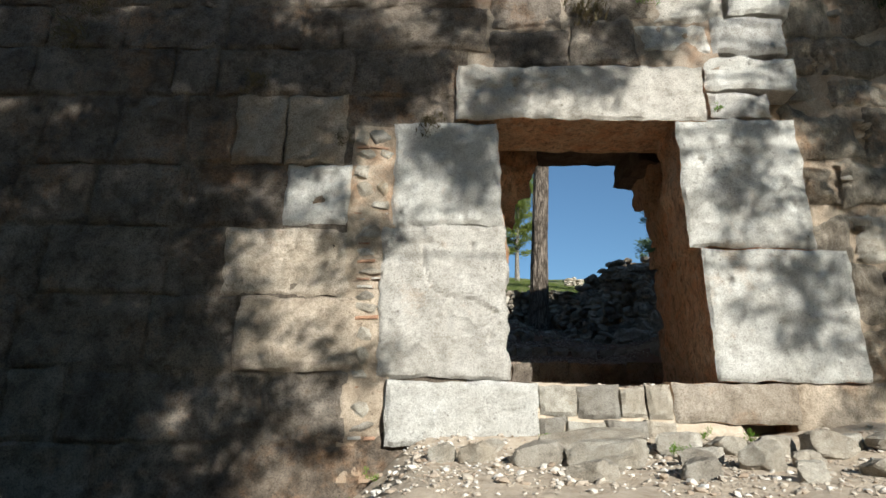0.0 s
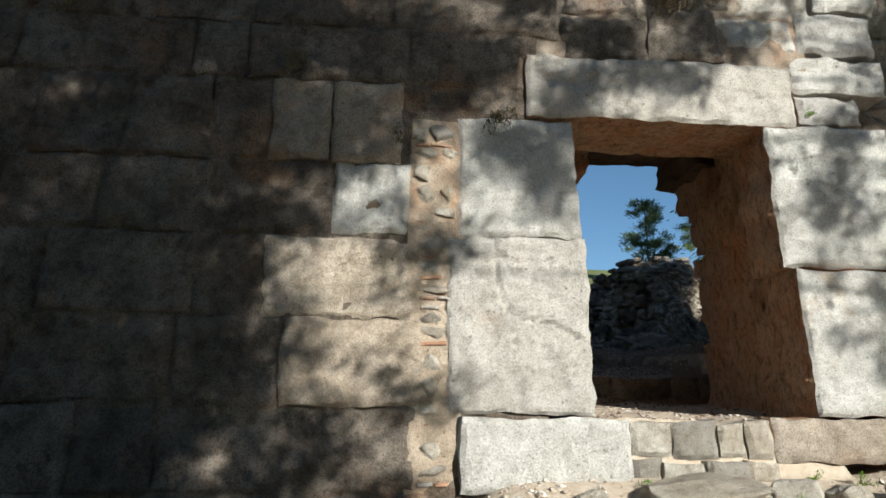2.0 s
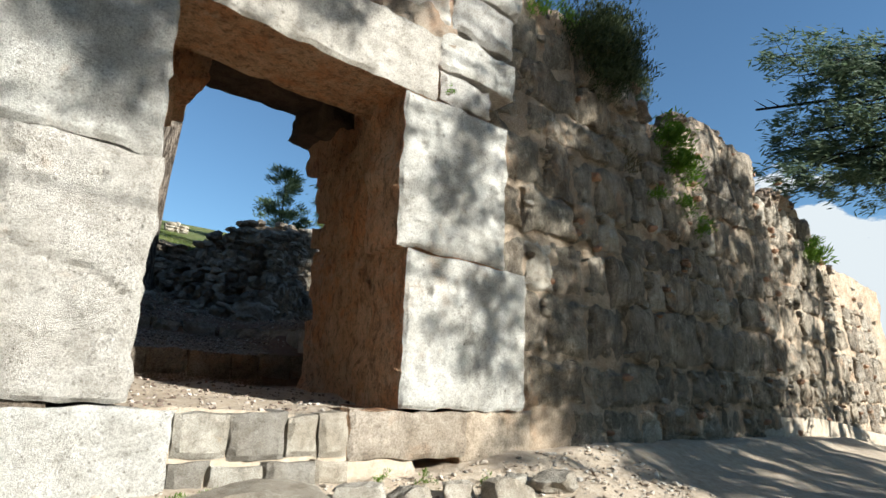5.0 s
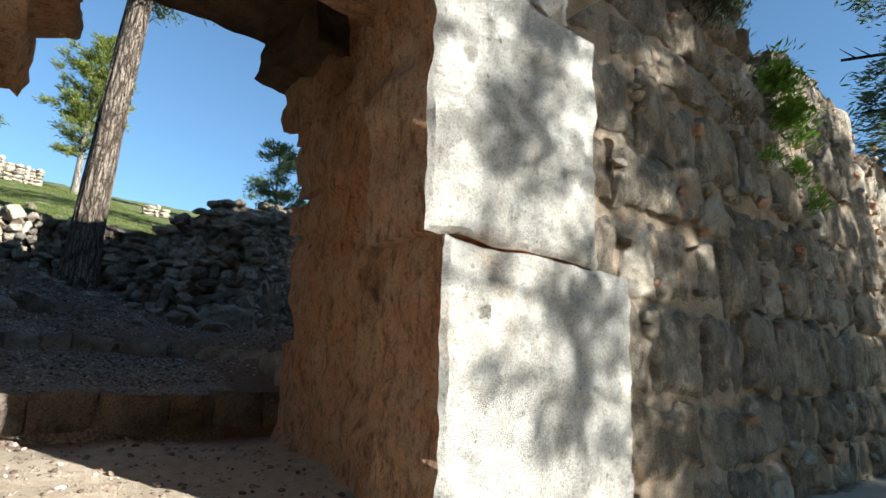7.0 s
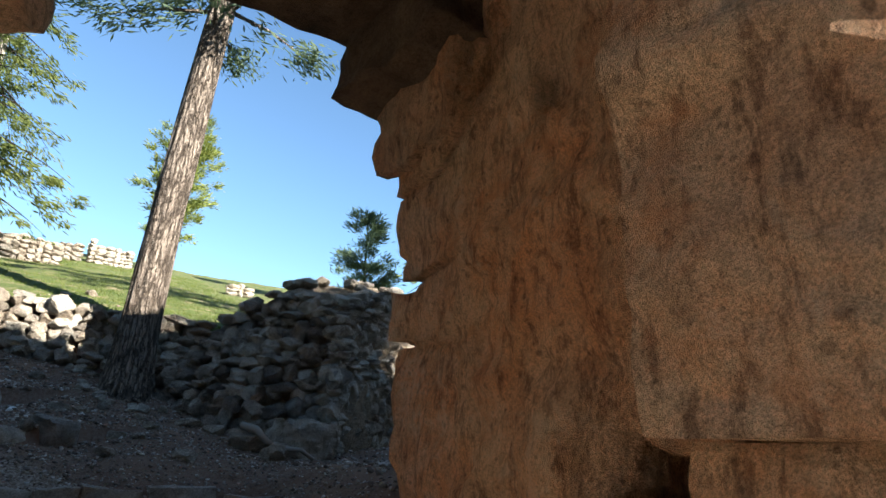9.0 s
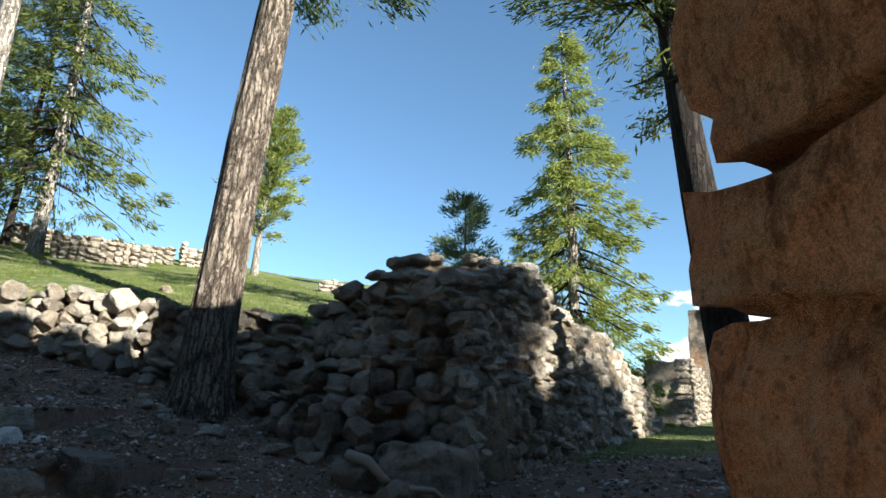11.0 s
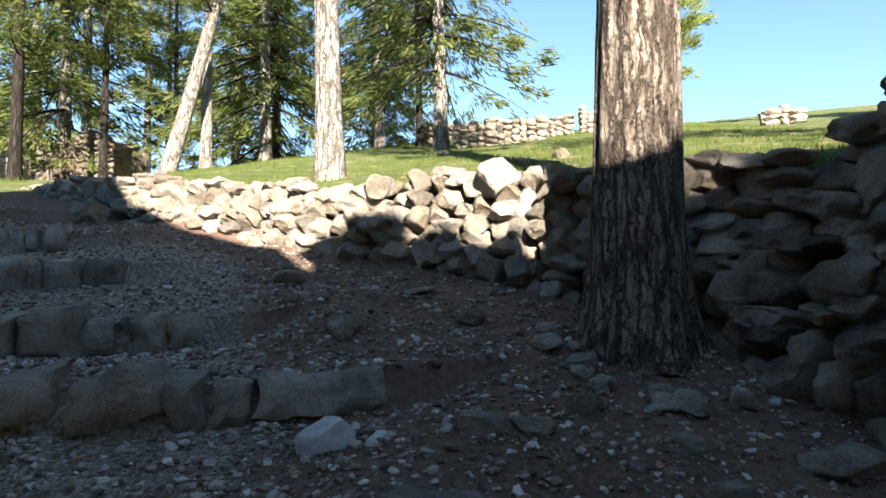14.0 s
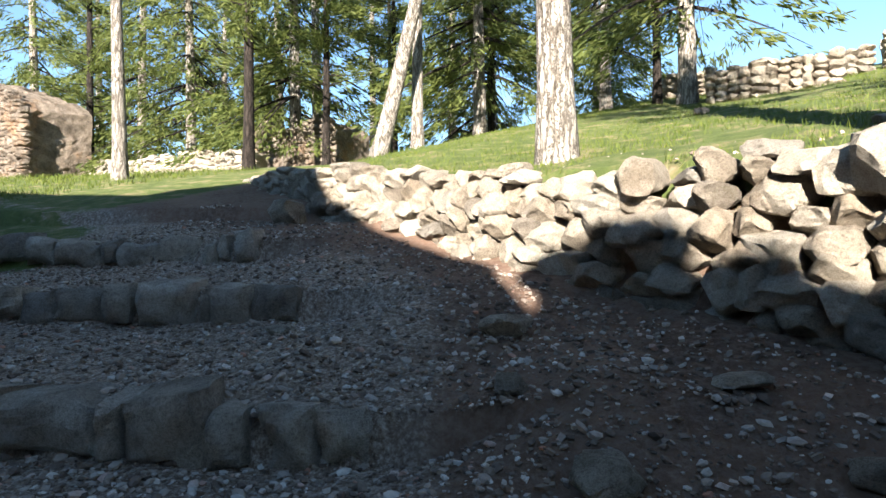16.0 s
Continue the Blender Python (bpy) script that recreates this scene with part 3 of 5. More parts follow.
def gate_wall():
    wall = tagged(new("wall_gate"), "weathered limestone gate wall with an open doorway", "wall", kind="structure")
    rough_mass("core", pose(-20, 7.145, 0), 20.5, 3.0, -0.5, lambda u, v: gate_crest(u - 20, v), 0.2, 0.03, WORN_SHADED, wall, "rubble and mortar core", 1)
    side_m = Matrix(((1, 0, 0, 4.5), (0.05, 1, 0.07, side_face(4.5, 0) + 0.11), (0, 0, 1, 0), (0, 0, 0, 1)))
    rough_mass("core", side_m, 22.0, 2.9, -0.5, lambda u, v: gate_crest(u + 4.5, v), 0.11, 0.07, CORE, wall, "rubble and mortar core", 2)
    rough_mass("core", pose(0.45, 7.18, 0), 3.65, 2.9, 6.45, lambda u, v: gate_crest(u + 0.5, v), 0.2, 0.06, CORE, wall, "rubble over the lintel", 3)
    # passage: right side behind the jamb, corbel, soffit and inner lintel
    side = pose(3.66, 7.66, 0, 0, 0, -8.5)
    for v0, v1, z0, z1 in ((0, 1.8, 1.6, 3.22), (0, 1.8, 3.2, 3.42), (0, 0.1, 3.4, 3.76), (0.66, 1.8, 3.42, 3.56), (0.56, 1.8, 3.56, 3.76), (0, 1.8, 3.76, 5.02), (0, 0.75, 5.02, 5.28), (0.93, 1.8, 5.02, 5.28), (0, 1.8, 5.28, 6.5)):
        rough_mass("passage_side", side @ pose(0, v0, 0), 0.5, v1 - v0, z0, lambda u, v: z1, 0.05, 0.13, PASSAGE, wall, "reddish worn passage side", 4)
    rough_mass("passage_side", side @ pose(0.52, 0, 0), 0.4, 1.8, 1.6, lambda u, v: 6.5, 0.12, 0.08, PASSAGE, wall, "reddish worn passage side", 4)
    for x, y, z0, z1, deep, s in ((3.95, 9.3, 1.6, 3.2, 1.05, 21), (4.02, 9.35, 3.16, 4.29, 1.02, 22), (3.9, 9.3, 4.33, 4.66, 1.0, 23), (3.93, 9.25, 4.68, 5.3, 1.0, 24), (3.84, 9.25, 5.3, 6.4, 1.0, 25)):
        rough_mass("passage_stone", pose(x, y, 0, 0, 0, -5), 0.9, deep, z0, lambda u, v: z1, 0.08, 0.1, PASSAGE, wall, "reddish worn passage stone", s)
    rough_mass("corbel", pose(3.5, 9.2, 0), 0.8, 1.12, 5.95, lambda u, v: 6.55, 0.09, 0.11, DARK_BROWN, wall, "worn corbel stone", 5)
    rough_mass("corbel", pose(3.75, 9.3, 0), 0.6, 1.0, 5.45, lambda u, v: 6.0, 0.09, 0.1, PASSAGE, wall, "worn corbel stone", 6)
    rough_mass("passage_side", pose(0.2, 8.0, 0), 0.55, 2.3, 1.6, lambda u, v: 6.6, 0.12, 0.08, PASSAGE, wall, "reddish worn passage side", 7)
    rough_mass("corbel", pose(0.5, 9.0, 0), 1.22, 1.2, 5.62, lambda u, v: 6.6, 0.08, 0.13, PASSAGE, wall, "worn corbel stone", 12)
    rough_mass("corbel", pose(0.4, 8.9, 0), 1.0, 1.3, 5.05, lambda u, v: 5.7, 0.08, 0.12, PASSAGE, wall, "worn corbel stone", 13)
    rough_mass("passage_stone", pose(0.3, 8.8, 0), 0.9, 1.3, 4.0, lambda u, v: 5.08, 0.1, 0.1, PASSAGE, wall, "reddish worn passage stone", 14)
    rough_mass("inner_lintel", pose(0.3, 8.5, 0), 3.9, 1.8, 6.38, lambda u, v: 6.9, 0.12, 0.06, DARK_BROWN, wall, "dark brown inner lintel", 8)
    rough_mass("soffit_slab", pose(0.3, 7.9, 0), 3.9, 0.7, 6.02, lambda u, v: 6.6, 0.12, 0.05, DARK_BROWN, wall, "dark brown soffit slab", 9)
    return wall


wall_gate = gate_wall()


def doorway(wall):
    big = dict(edge=0.04, rough=0.03, ragged=0.032, cell=0.06, most=30, side=PASSAGE)
    pale = dict(big, side=ASHLAR)
    set_block(-0.50, 0.93, 4.05, 5.54, FACE - 0.02, ASHLAR, wall, 1.1, **pale)
    set_block(-0.62, 1.00, 2.07, 4.05, FACE - 0.03, ASHLAR, wall, 1.1, **dict(pale, cell=0.045, most=44, holes=((0.6, 1.72, 0.07, 0.05), (1.17, 1.7, 0.06, 0.06), (1.4, 0.5, 0.06, 0.05), (1.25, 0.28, 0.12, 0.03)),
              crack=((0.52, 1.95), (0.55, 1.45), (0.68, 1.12), (0.95, 1.02), (1.2, 0.98), (1.45, 0.82), (1.62, 0.76))))
    set_block(-0.48, 1.33, 1.30, 2.05, FACE - 0.12, ASHLAR, wall, 1.0, **pale)
    set_block(0.35, 3.82, 5.58, 6.44, FACE - 0.05, ASHLAR, wall, 1.0, name="lintel", **dict(big, cell=0.05, most=60, holes=((0.85, 0.56, 0.09, 0.09), (0.3, 0.5, 0.1, 0.07), (0.8, 0.22, 0.08, 0.05), (1.25, 0.66, 0.05, 0.04), (0.55, 0.45, 0.07, 0.05)), crack=((0.1, 0.62), (0.5, 0.5), (0.85, 0.55))))
    for x0, x1, z0, z1, y in ((3.36, 5.02, 3.77, 5.62, -0.02), (3.50, 5.38, 2.07, 3.75, -0.05)):
        set_block(x0, x1, z0, z1, FACE + y, ASHLAR, wall, 0.62, **dict(big, cell=0.045, most=44, holes=((0.3, 1.25, 0.06, 0.06), (1.6, 0.55, 0.05, 0.04), (0.9, 0.9, 0.03, 0.03), (0.55, 0.5, 0.03, 0.03))))
    set_block(2.95, 4.45, 1.58, 2.06, FACE - 0.06, TAN, wall, 1.0, **big)
    set_block(4.4, 5.6, 1.3, 2.1, FACE + 0.04, TAN, wall, 0.5, **big)
    # small sill stones
    for x0, x1, z0, z1 in ((1.35, 1.80, 1.66, 2.0), (1.81, 2.32, 1.62, 2.03), (2.33, 2.63, 1.64, 2.0), (2.64, 2.94, 1.62, 2.04), (1.35, 1.66, 1.34, 1.65), (1.67, 2.12, 1.34, 1.61), (2.13, 2.6, 1.36, 1.62), (2.6, 2.94, 1.36, 1.61)):
        set_block(x0, x1, z0, z1, FACE - 0.04 - 0.05 * (z0 < 1.5), PALE_RUBBLE, wall, 0.6, edge=0.035, rough=0.035, ragged=0.03, cell=0.06)


doorway(wall_gate)


def courses(wall):
    """Coursed blocks left of the gate and above it: (bottom, top, joints)."""
    rnd = random.Random(5)
    rows = [
        (0.45, 1.30, (-8.6, -6.8, -5.2, -3.9, -2.2, -0.72)),
        (1.30, 2.15, (-8.8, -7.2, -5.1, -4.4, -3.55, -2.0, -0.9)),
        (2.15, 3.10, (-8.5, -6.9, -5.2, -3.5, -2.4, -0.88)),
        (3.10, 4.02, (-8.9, -7.0, -5.0, -3.4, -2.65, -0.98)),
        (4.02, 4.90, (-8.4, -6.6, -5.6, -4.5, -3.28, -1.95, -1.05)),
        (4.90, 5.95, (-8.7, -6.7, -5.4, -4.35, -3.4, -2.7, -2.0, -1.15)),
        (5.95, 6.72, (-8.2, -6.9, -5.7, -5.0, -3.7, -3.05, -1.1, 0.34)),
        (6.72, 7.45, (-8.6, -7.0, -5.6, -4.5, -3.0, -1.9, -1.35, 0.8)),
        (7.45, 8.25, (-8.3, -6.2, -4.9, -3.4, -2.2, -0.7, 0.6)),
        (8.25, 9.10, (-8.8, -7.1, -5.2, -3.8, -2.0, -0.4, 0.9)),
    ]
    for z0, z1, joints in rows:
        for a, b in zip(joints, joints[1:]):
            d = rnd.uniform(-0.035, 0.02)
            lo, hi = rnd.uniform(-0.04, 0.04), rnd.uniform(-0.03, 0.03)
            # sun patch beside the jamb put into block colour: pale there, darkened elsewhere
            set_block(a + 0.005, b - 0.005, z0 + lo * 0.4, z1 + lo * 0.4, FACE + d, (TAN if rnd.random() < 0.7 else ASHLAR) if a > -2.75 and 2.0 < z0 < 5 else WORN_SHADED, wall, 0.4,
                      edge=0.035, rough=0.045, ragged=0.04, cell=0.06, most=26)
    # above the lintel
    for x0, x1, z0, z1 in ((-1.1, 0.3, 5.55, 5.97), (0.85, 2.0, 6.46, 7.1), (2.0, 2.95, 6.5, 7.25), (2.98, 4.05, 6.68, 7.2), (4.05, 5.15, 6.72, 7.35), (3.86, 5.2, 6.12, 6.66),
                           (3.9, 4.75, 5.68, 6.1), (0.85, 1.9, 7.12, 7.8), (1.95, 3.2, 7.3, 7.95), (3.25, 4.3, 7.25, 7.8), (4.35, 5.3, 7.4, 7.95), (4.0, 5.0, 7.85, 8.4), (0.95, 2.4, 7.95, 8.7), (2.5, 3.9, 8.0, 8.75)):
        set_block(x0, x1, z0, z1, FACE + rnd.uniform(-0.01, 0.07), ASHLAR if x0 > 2.5 else WORN_SHADED, wall, 0.4, edge=0.04, rough=0.05, ragged=0.06, cell=0.08, most=18)


courses(wall_gate)


def brick_infill(wall):
    """Chips, thin bricks and mortar in the upright joint beside the left jamb."""
    rnd = random.Random(8)
    rough_mass("mortar", pose(-1.06, 7.115, 0), 0.6, 0.3, 0.9, lambda u, v: 5.5, 0.07, 0.035, CORE, wall, "pale ochre mortar", 15)
    z = 1.35
    while z < 5.45:
        x, end = (-1.0, -0.54) if z > 4.1 else (-0.92, -0.64)
        thin = rnd.random() < 0.4
        h = rnd.uniform(0.04, 0.06) if thin else rnd.uniform(0.1, 0.24)
        while x < end - 0.06:
            w = min(rnd.uniform(0.14, 0.34), end - x + 0.04)
            if thin:
                me = block_mesh(w, h, 0.14, x + z, 0.012, 0.01, 0.02, 0.07)
                me.materials.append(BRICK if rnd.random() < 0.5 else ASHLAR)
                me.materials.append(BRICK)
                piece("brick", me, pose(x, FACE + rnd.uniform(-0.02, 0.01), z, 0, rnd.uniform(-6, 6), 0), wall)
            elif rnd.random() < 0.95:
                lay_stone(rnd, PALE_STONES, (x + w / 2, FACE + 0.05, z + h / 2), (w * 1.1, 0.16, h * 1.05), 0, wall)
            x += w + 0.02
        z += h + rnd.uniform(0.02, 0.06)


brick_infill(wall_gate)


def rubble_face(wall):
    """Big rough-faced stones beyond the jamb, their joints packed with chips."""
    rnd = random.Random(12)
    meshes = []
    for i in range(26):
        w, h = rnd.uniform(0.5, 1.4), rnd.uniform(0.5, 1.0)
        me = block_mesh(w, h, 0.4, 7.7 * i, 0.09, 0.05, 0.11, 0.06, 22)
        me.materials.append(CRUST if rnd.random() < 0.85 else PALE_RUBBLE)
        me.materials.append(CRUST)
        meshes.append((w, h, me))
    z = 0.9
    while z < 10.3:
        row = rnd.uniform(0.55, 0.95)
        x = (5.42 if z < 3.4 else 5.06 if z < 5.4 else 5.22) + rnd.uniform(0, 0.06)
        while x < 24.5:
            w, h, me = rnd.choice(meshes)
            grow = row / h * rnd.uniform(0.86, 1.04)
            wide = rnd.uniform(0.9, 1.15)
            zz = z + rnd.uniform(-0.05, 0.05) + 0.02 * (x - 5)
            if zz + row * 0.75 < gate_top(x + w / 2) and not (z < 1.6 and x < 5.7):
                m = pose(x, side_face(x, zz) + rnd.uniform(-0.03, 0.07), zz, -4, rnd.uniform(-4, 4), 2.9 + rnd.uniform(-3, 3)) @ Matrix.Diagonal((wide, 1, grow, 1))
                piece("stone", me, m, wall)
            x += w * wide + rnd.uniform(0.0, 0.08)
            if rnd.random() < 0.8 and zz < gate_top(x) - 0.3:
                for _ in range(rnd.randint(1, 3)):
                    s, cx, cz = rnd.uniform(0.06, 0.2), x + rnd.uniform(-0.12, 0.12), zz + rnd.uniform(0, row)
                    lay_stone(rnd, BRICK_CHIPS if rnd.random() < 0.22 else PALE_STONES if rnd.random() < 0.5 else CRUST_STONES, (cx, side_face(cx, cz) + 0.06, cz), (s * 1.3, 0.2, s * 0.8), 0, wall, "chip")
        z += row
    # loose capping stones on the broken crest
    for _ in range(90):
        x = rnd.uniform(4.3, 24)
        s = rnd.uniform(0.25, 0.6)
        lay_stone(rnd, OCHRE_STONES, (x, side_face(x, gate_top(x)) + rnd.uniform(0.05, 0.6), gate_top(x) + rnd.uniform(-0.15, 0.08)), (s, s, s * 0.7), rnd.uniform(0, 90), wall)


# ---- ruined wall inside ----
RUIN_M = Matrix((( 0.8, -0.6, 0, 5.2), (0.6, 0.8, 0, 14.5), (0, 0, 1, 0), (0, 0, 0, 1)))


def ruin_top(u, v):
    t = lerp(u, (0, 0.6, 1.2, 1.8, 2.3, 3.2, 4.6, 6.0, 7.2, 8.6), (5.48, 5.68, 5.88, 6.02, 5.78, 5.6, 5.62, 5.3, 4.9, 4.4))
    return t + lerp(v, (0, 0.5, 1.15, 1.6, 2.0, 2.5), (0, 0.22, 0.36, 0.16, -0.06, -0.4)) * (1 - smooth01(u, 1.4, 3.0))


def ruin_spread(v, z):
    """How far the tumbled wall end spreads out at its foot."""
    return -0.6 * smooth01(v, 0.1, 1.3) * (1 - smooth01(z, 3.9, 5.25))


def ruined_wall():
    ruin = tagged(new("ruined_wall"), "broken grey rubble wall end on a dark earth slope", "ruin", kind="structure")
    core = rough_mass("core", RUIN_M @ pose(0.08, 0.04, 0), 8.4, 2.3, 3.0, lambda u, v: ruin_top(u, v) - 0.1, 0.1, 0.1, MORTARED, ruin, "rubble core", 11)
    back = RUIN_M.inverted()
    for p in core.data.vertices:
        q = back @ p.co
        if q.x < 1.0:
            q.x += ruin_spread(q.y, q.z) * (1 - max(0, q.x))
            p.co = RUIN_M @ q
    rnd = random.Random(21)

    def face(length, place, turn, pale=0.0, low=0.11, high=0.26):
        z = 3.35
        while z < 6.4:
            h = rnd.uniform(low, high)
            u = rnd.uniform(-0.1, 0.05)
            while u < length:
                w = rnd.uniform(low * 1.2, high * 1.35)
                p, top = place(u + w / 2, z)
                if z + h * 0.5 < top and z > ground_height(p.x, p.y) - 0.3:
                    kinds = PALE_STONES if rnd.random() < pale else RAGGED_STONES if rnd.random() < 0.4 else GREY_STONES if rnd.random() < 0.6 else OCHRE_STONES
                    if u > 4 or turn > 0 and length > 4:
                        kinds = FAR_PALE if rnd.random() < pale else FAR_GREY
                    grow = rnd.uniform(0.85, 1.35)
                    lay_stone(rnd, kinds, (p.x, p.y, z + h / 2 + rnd.uniform(-0.05, 0.05)), (w * 1.1 * grow, rnd.uniform(0.3, 0.46), h * 1.25 * grow), turn + rnd.uniform(-14, 14), ruin)
                u += w
            z += h * 0.93

    at = lambda u, v: RUIN_M @ Vector((u, v, 0))
    face(3.4, lambda u, z: (at(u, 0.15 + rnd.uniform(-0.04, 0.05)), ruin_top(u, 0)), 37, 0.6, 0.08, 0.2)
    face(4.6, lambda u, z: (at(u + 3.4, 0.15 + rnd.uniform(-0.04, 0.05)), ruin_top(u + 3.4, 0)), 37, 0.7, 0.11, 0.24)
    face(2.6, lambda v, z: (at(0.06 + ruin_spread(v, z) + rnd.uniform(-0.09, 0.1), v), ruin_top(0, v) - 0.1), -58, 0.12, 0.1, 0.22)
    for _ in range(70):
        u, v = rnd.uniform(0, 5.5), rnd.uniform(0, 2.1)
        p, s = at(u, v), rnd.uniform(0.14, 0.32)
        lay_stone(rnd, GREY_STONES, (p.x, p.y, ruin_top(u, v) - 0.05), (s * 1.3, s, s * 0.7), rnd.uniform(0, 180), ruin)
    return ruin


# ---- dry-stone bank wall ----
def bank_wall():
    wall = tagged(new("bank_wall"), "low dry-stone retaining wall of grey field stones", "wall", kind="structure")
    rnd = random.Random(31)
    x = -9.2
    cols = []
    while x < 4.3:
        w = rnd.uniform(0.14, 0.27)
        cols.append((x, w))
        x += w * 0.93
    for x, w in cols:
        base = ground_height(x, wall_line(x) - 0.25) - 0.08
        top = wall_top(x) + rnd.uniform(-0.05, 0.08)
        z = base
        turn = math.degrees(math.atan2(wall_line(x + 0.2) - wall_line(x - 0.2), 0.4))
        while z < top - 0.06:
            h = min(rnd.uniform(0.12, 0.22), max(0.1, top - z))
            xx = x + rnd.uniform(-0.07, 0.07)
            lay_stone(rnd, PALE_STONES if rnd.random() < 0.35 else GREY_STONES, (xx, wall_line(xx) + 0.1 + rnd.uniform(-0.06, 0.06) + 0.25 * (z - base) * 0.4, z + h / 2),
                      (w * rnd.uniform(1.1, 1.45), 0.36, h * 1.3), turn, wall)
            z += h * 0.92
    # the one big pale boulder on its top
    p = (1.80, 16.92, 5.36)
    piece("boulder", PALE_STONES[5], pose(*p, 6, -10, 20) @ Matrix.Diagonal((0.36, 0.32, 0.31, 1)), wall)
    return wall


# ---- step stones on the slope ----
def step_rows():
    rnd = random.Random(41)
    n = Vector((-0.48, 0.877, 0))
    along = Vector((0.877, 0.48, 0))
    for at, top, end in STEPS:
        steps = tagged(new("stone_step"), "row of worn grey kerb stones set in earth as a step", "step", "stair steps", "structure")
        x = end
        while x > end - 4.2:
            w = rnd.choice((0.14, 0.2, 0.26, 0.34, 0.42, 0.55)) * rnd.uniform(0.85, 1.15)
            p = n * at + along * ((x - n.x * at) / along.x)
            z = top
            me = block_mesh(w, rnd.uniform(0.24, 0.3), rnd.uniform(0.22, 0.32), x + at, 0.05, 0.05, 0.06, 0.04)
            me.materials.append(STEP)
            piece("step_stone", me, pose(p.x - along.x * w - n.x * 0.13, p.y - along.y * w - n.y * 0.13, z - 0.25 + rnd.uniform(-0.05, 0.03), rnd.uniform(-9, 9), rnd.uniform(-7, 7), 28.7 + rnd.uniform(-9, 9)), steps)
            x -= (w + 0.02) * along.x
    # two rows inside the passage
    for y, z, x0, x1, mat in ((10.5, 2.66, 0.9, 4.0, WORN_SHADED), (12.78, 3.21, -2.5, 3.5, STEP)):
        steps = tagged(new("stone_step"), "row of worn kerb stones across the gate passage", "step", "stair steps", "structure")
        x = x0
        while x < x1:
            w = rnd.uniform(0.3, 0.6)
            me = block_mesh(w, 0.36, 0.25, x + y, 0.03, 0.025, 0.03, 0.1)
            me.materials.append(mat)
            piece("step_stone", me, pose(x, y, z - 0.35 + rnd.uniform(-0.03, 0.02), 0, rnd.uniform(-2, 2), rnd.uniform(-3, 3)), steps)
            x += w + 0.015
    steps = tagged(new("stone_step"), "curving kerb of worn stones beside the passage end", "step", "stair steps", "structure")
    for i in range(6):
        a = i / 5
        x, y = 3.55 + 0.55 * math.sin(a * 1.5), 12.75 - 2.0 * a
        me = block_mesh(0.42, 0.34, 0.25, i * 3.3, 0.03, 0.025, 0.03, 0.1)
        me.materials.append(STEP)
        piece("step_stone", me, pose(x, y, 3.14 - 0.3 - 0.02 * i, 0, 0, -35 - 45 * a), steps)


# ---- trees ----
def tube(rings, sides=10, jag=0.0, seed=0.0):
    """Verts and faces of a tapering limb through (point, radius) rings."""
    verts, faces = [], []
    for k, (p, r) in enumerate(rings):
        way = (rings[min(k + 1, len(rings) - 1)][0] - rings[max(k - 1, 0)][0]).normalized()
        side = way.orthogonal().normalized() if abs(way.z) < 0.9 else Vector((1, 0, 0))
        up = way.cross(side).normalized()
        side = up.cross(way)
        for s in range(sides):
            a = 2 * math.pi * s / sides
            d = side * math.cos(a) + up * math.sin(a)
            f = 1 + jag * noise.noise(Vector((math.cos(a) * 2.2, math.sin(a) * 2.2, k * 0.25 + seed)))
            verts.append(p + d * r * f)
    for k in range(len(rings) - 1):
        for s in range(sides):
            t = (s + 1) % sides
            faces.append((k * sides + s, k * sides + t, (k + 1) * sides + t, (k + 1) * sides + s))
    faces.append(tuple(range((len(rings) - 1) * sides, len(rings) * sides)))
    return verts, faces


def merge(lists):
    verts, faces = [], []
    for v, f in lists:
        n = len(verts)
        verts += v
        faces += [tuple(i + n for i in q) for q in f]
    return verts, faces


def sprays(rnd, points, count, size, spread, droop=0.25):
    """Needle sprays: thin pointed leaves thrown round the given points (place, way, reach)."""
    verts, faces = [], []
    for p, way, reach in points:
        for _ in range(count):
            q = p + Vector((rnd.gauss(0, spread), rnd.gauss(0, spread), rnd.gauss(0, spread * 0.6))) * reach
            d = (way * rnd.uniform(0.7, 1.2) + Vector((rnd.gauss(0, 0.45), rnd.gauss(0, 0.45), rnd.gauss(0, 0.3) - droop))).normalized()
            s = d.cross(Vector((rnd.gauss(0, 1), rnd.gauss(0, 1), rnd.gauss(0, 1)))).normalized()
            l = size * rnd.uniform(0.8, 1.7)
            w = l * rnd.uniform(0.06, 0.12)
            n = len(verts)
            verts += [q, q + d * l * 0.5 + s * w, q + d * l, q + d * l * 0.5 - s * w]
            faces.append((n, n + 1, n + 2, n + 3))
    return verts, faces


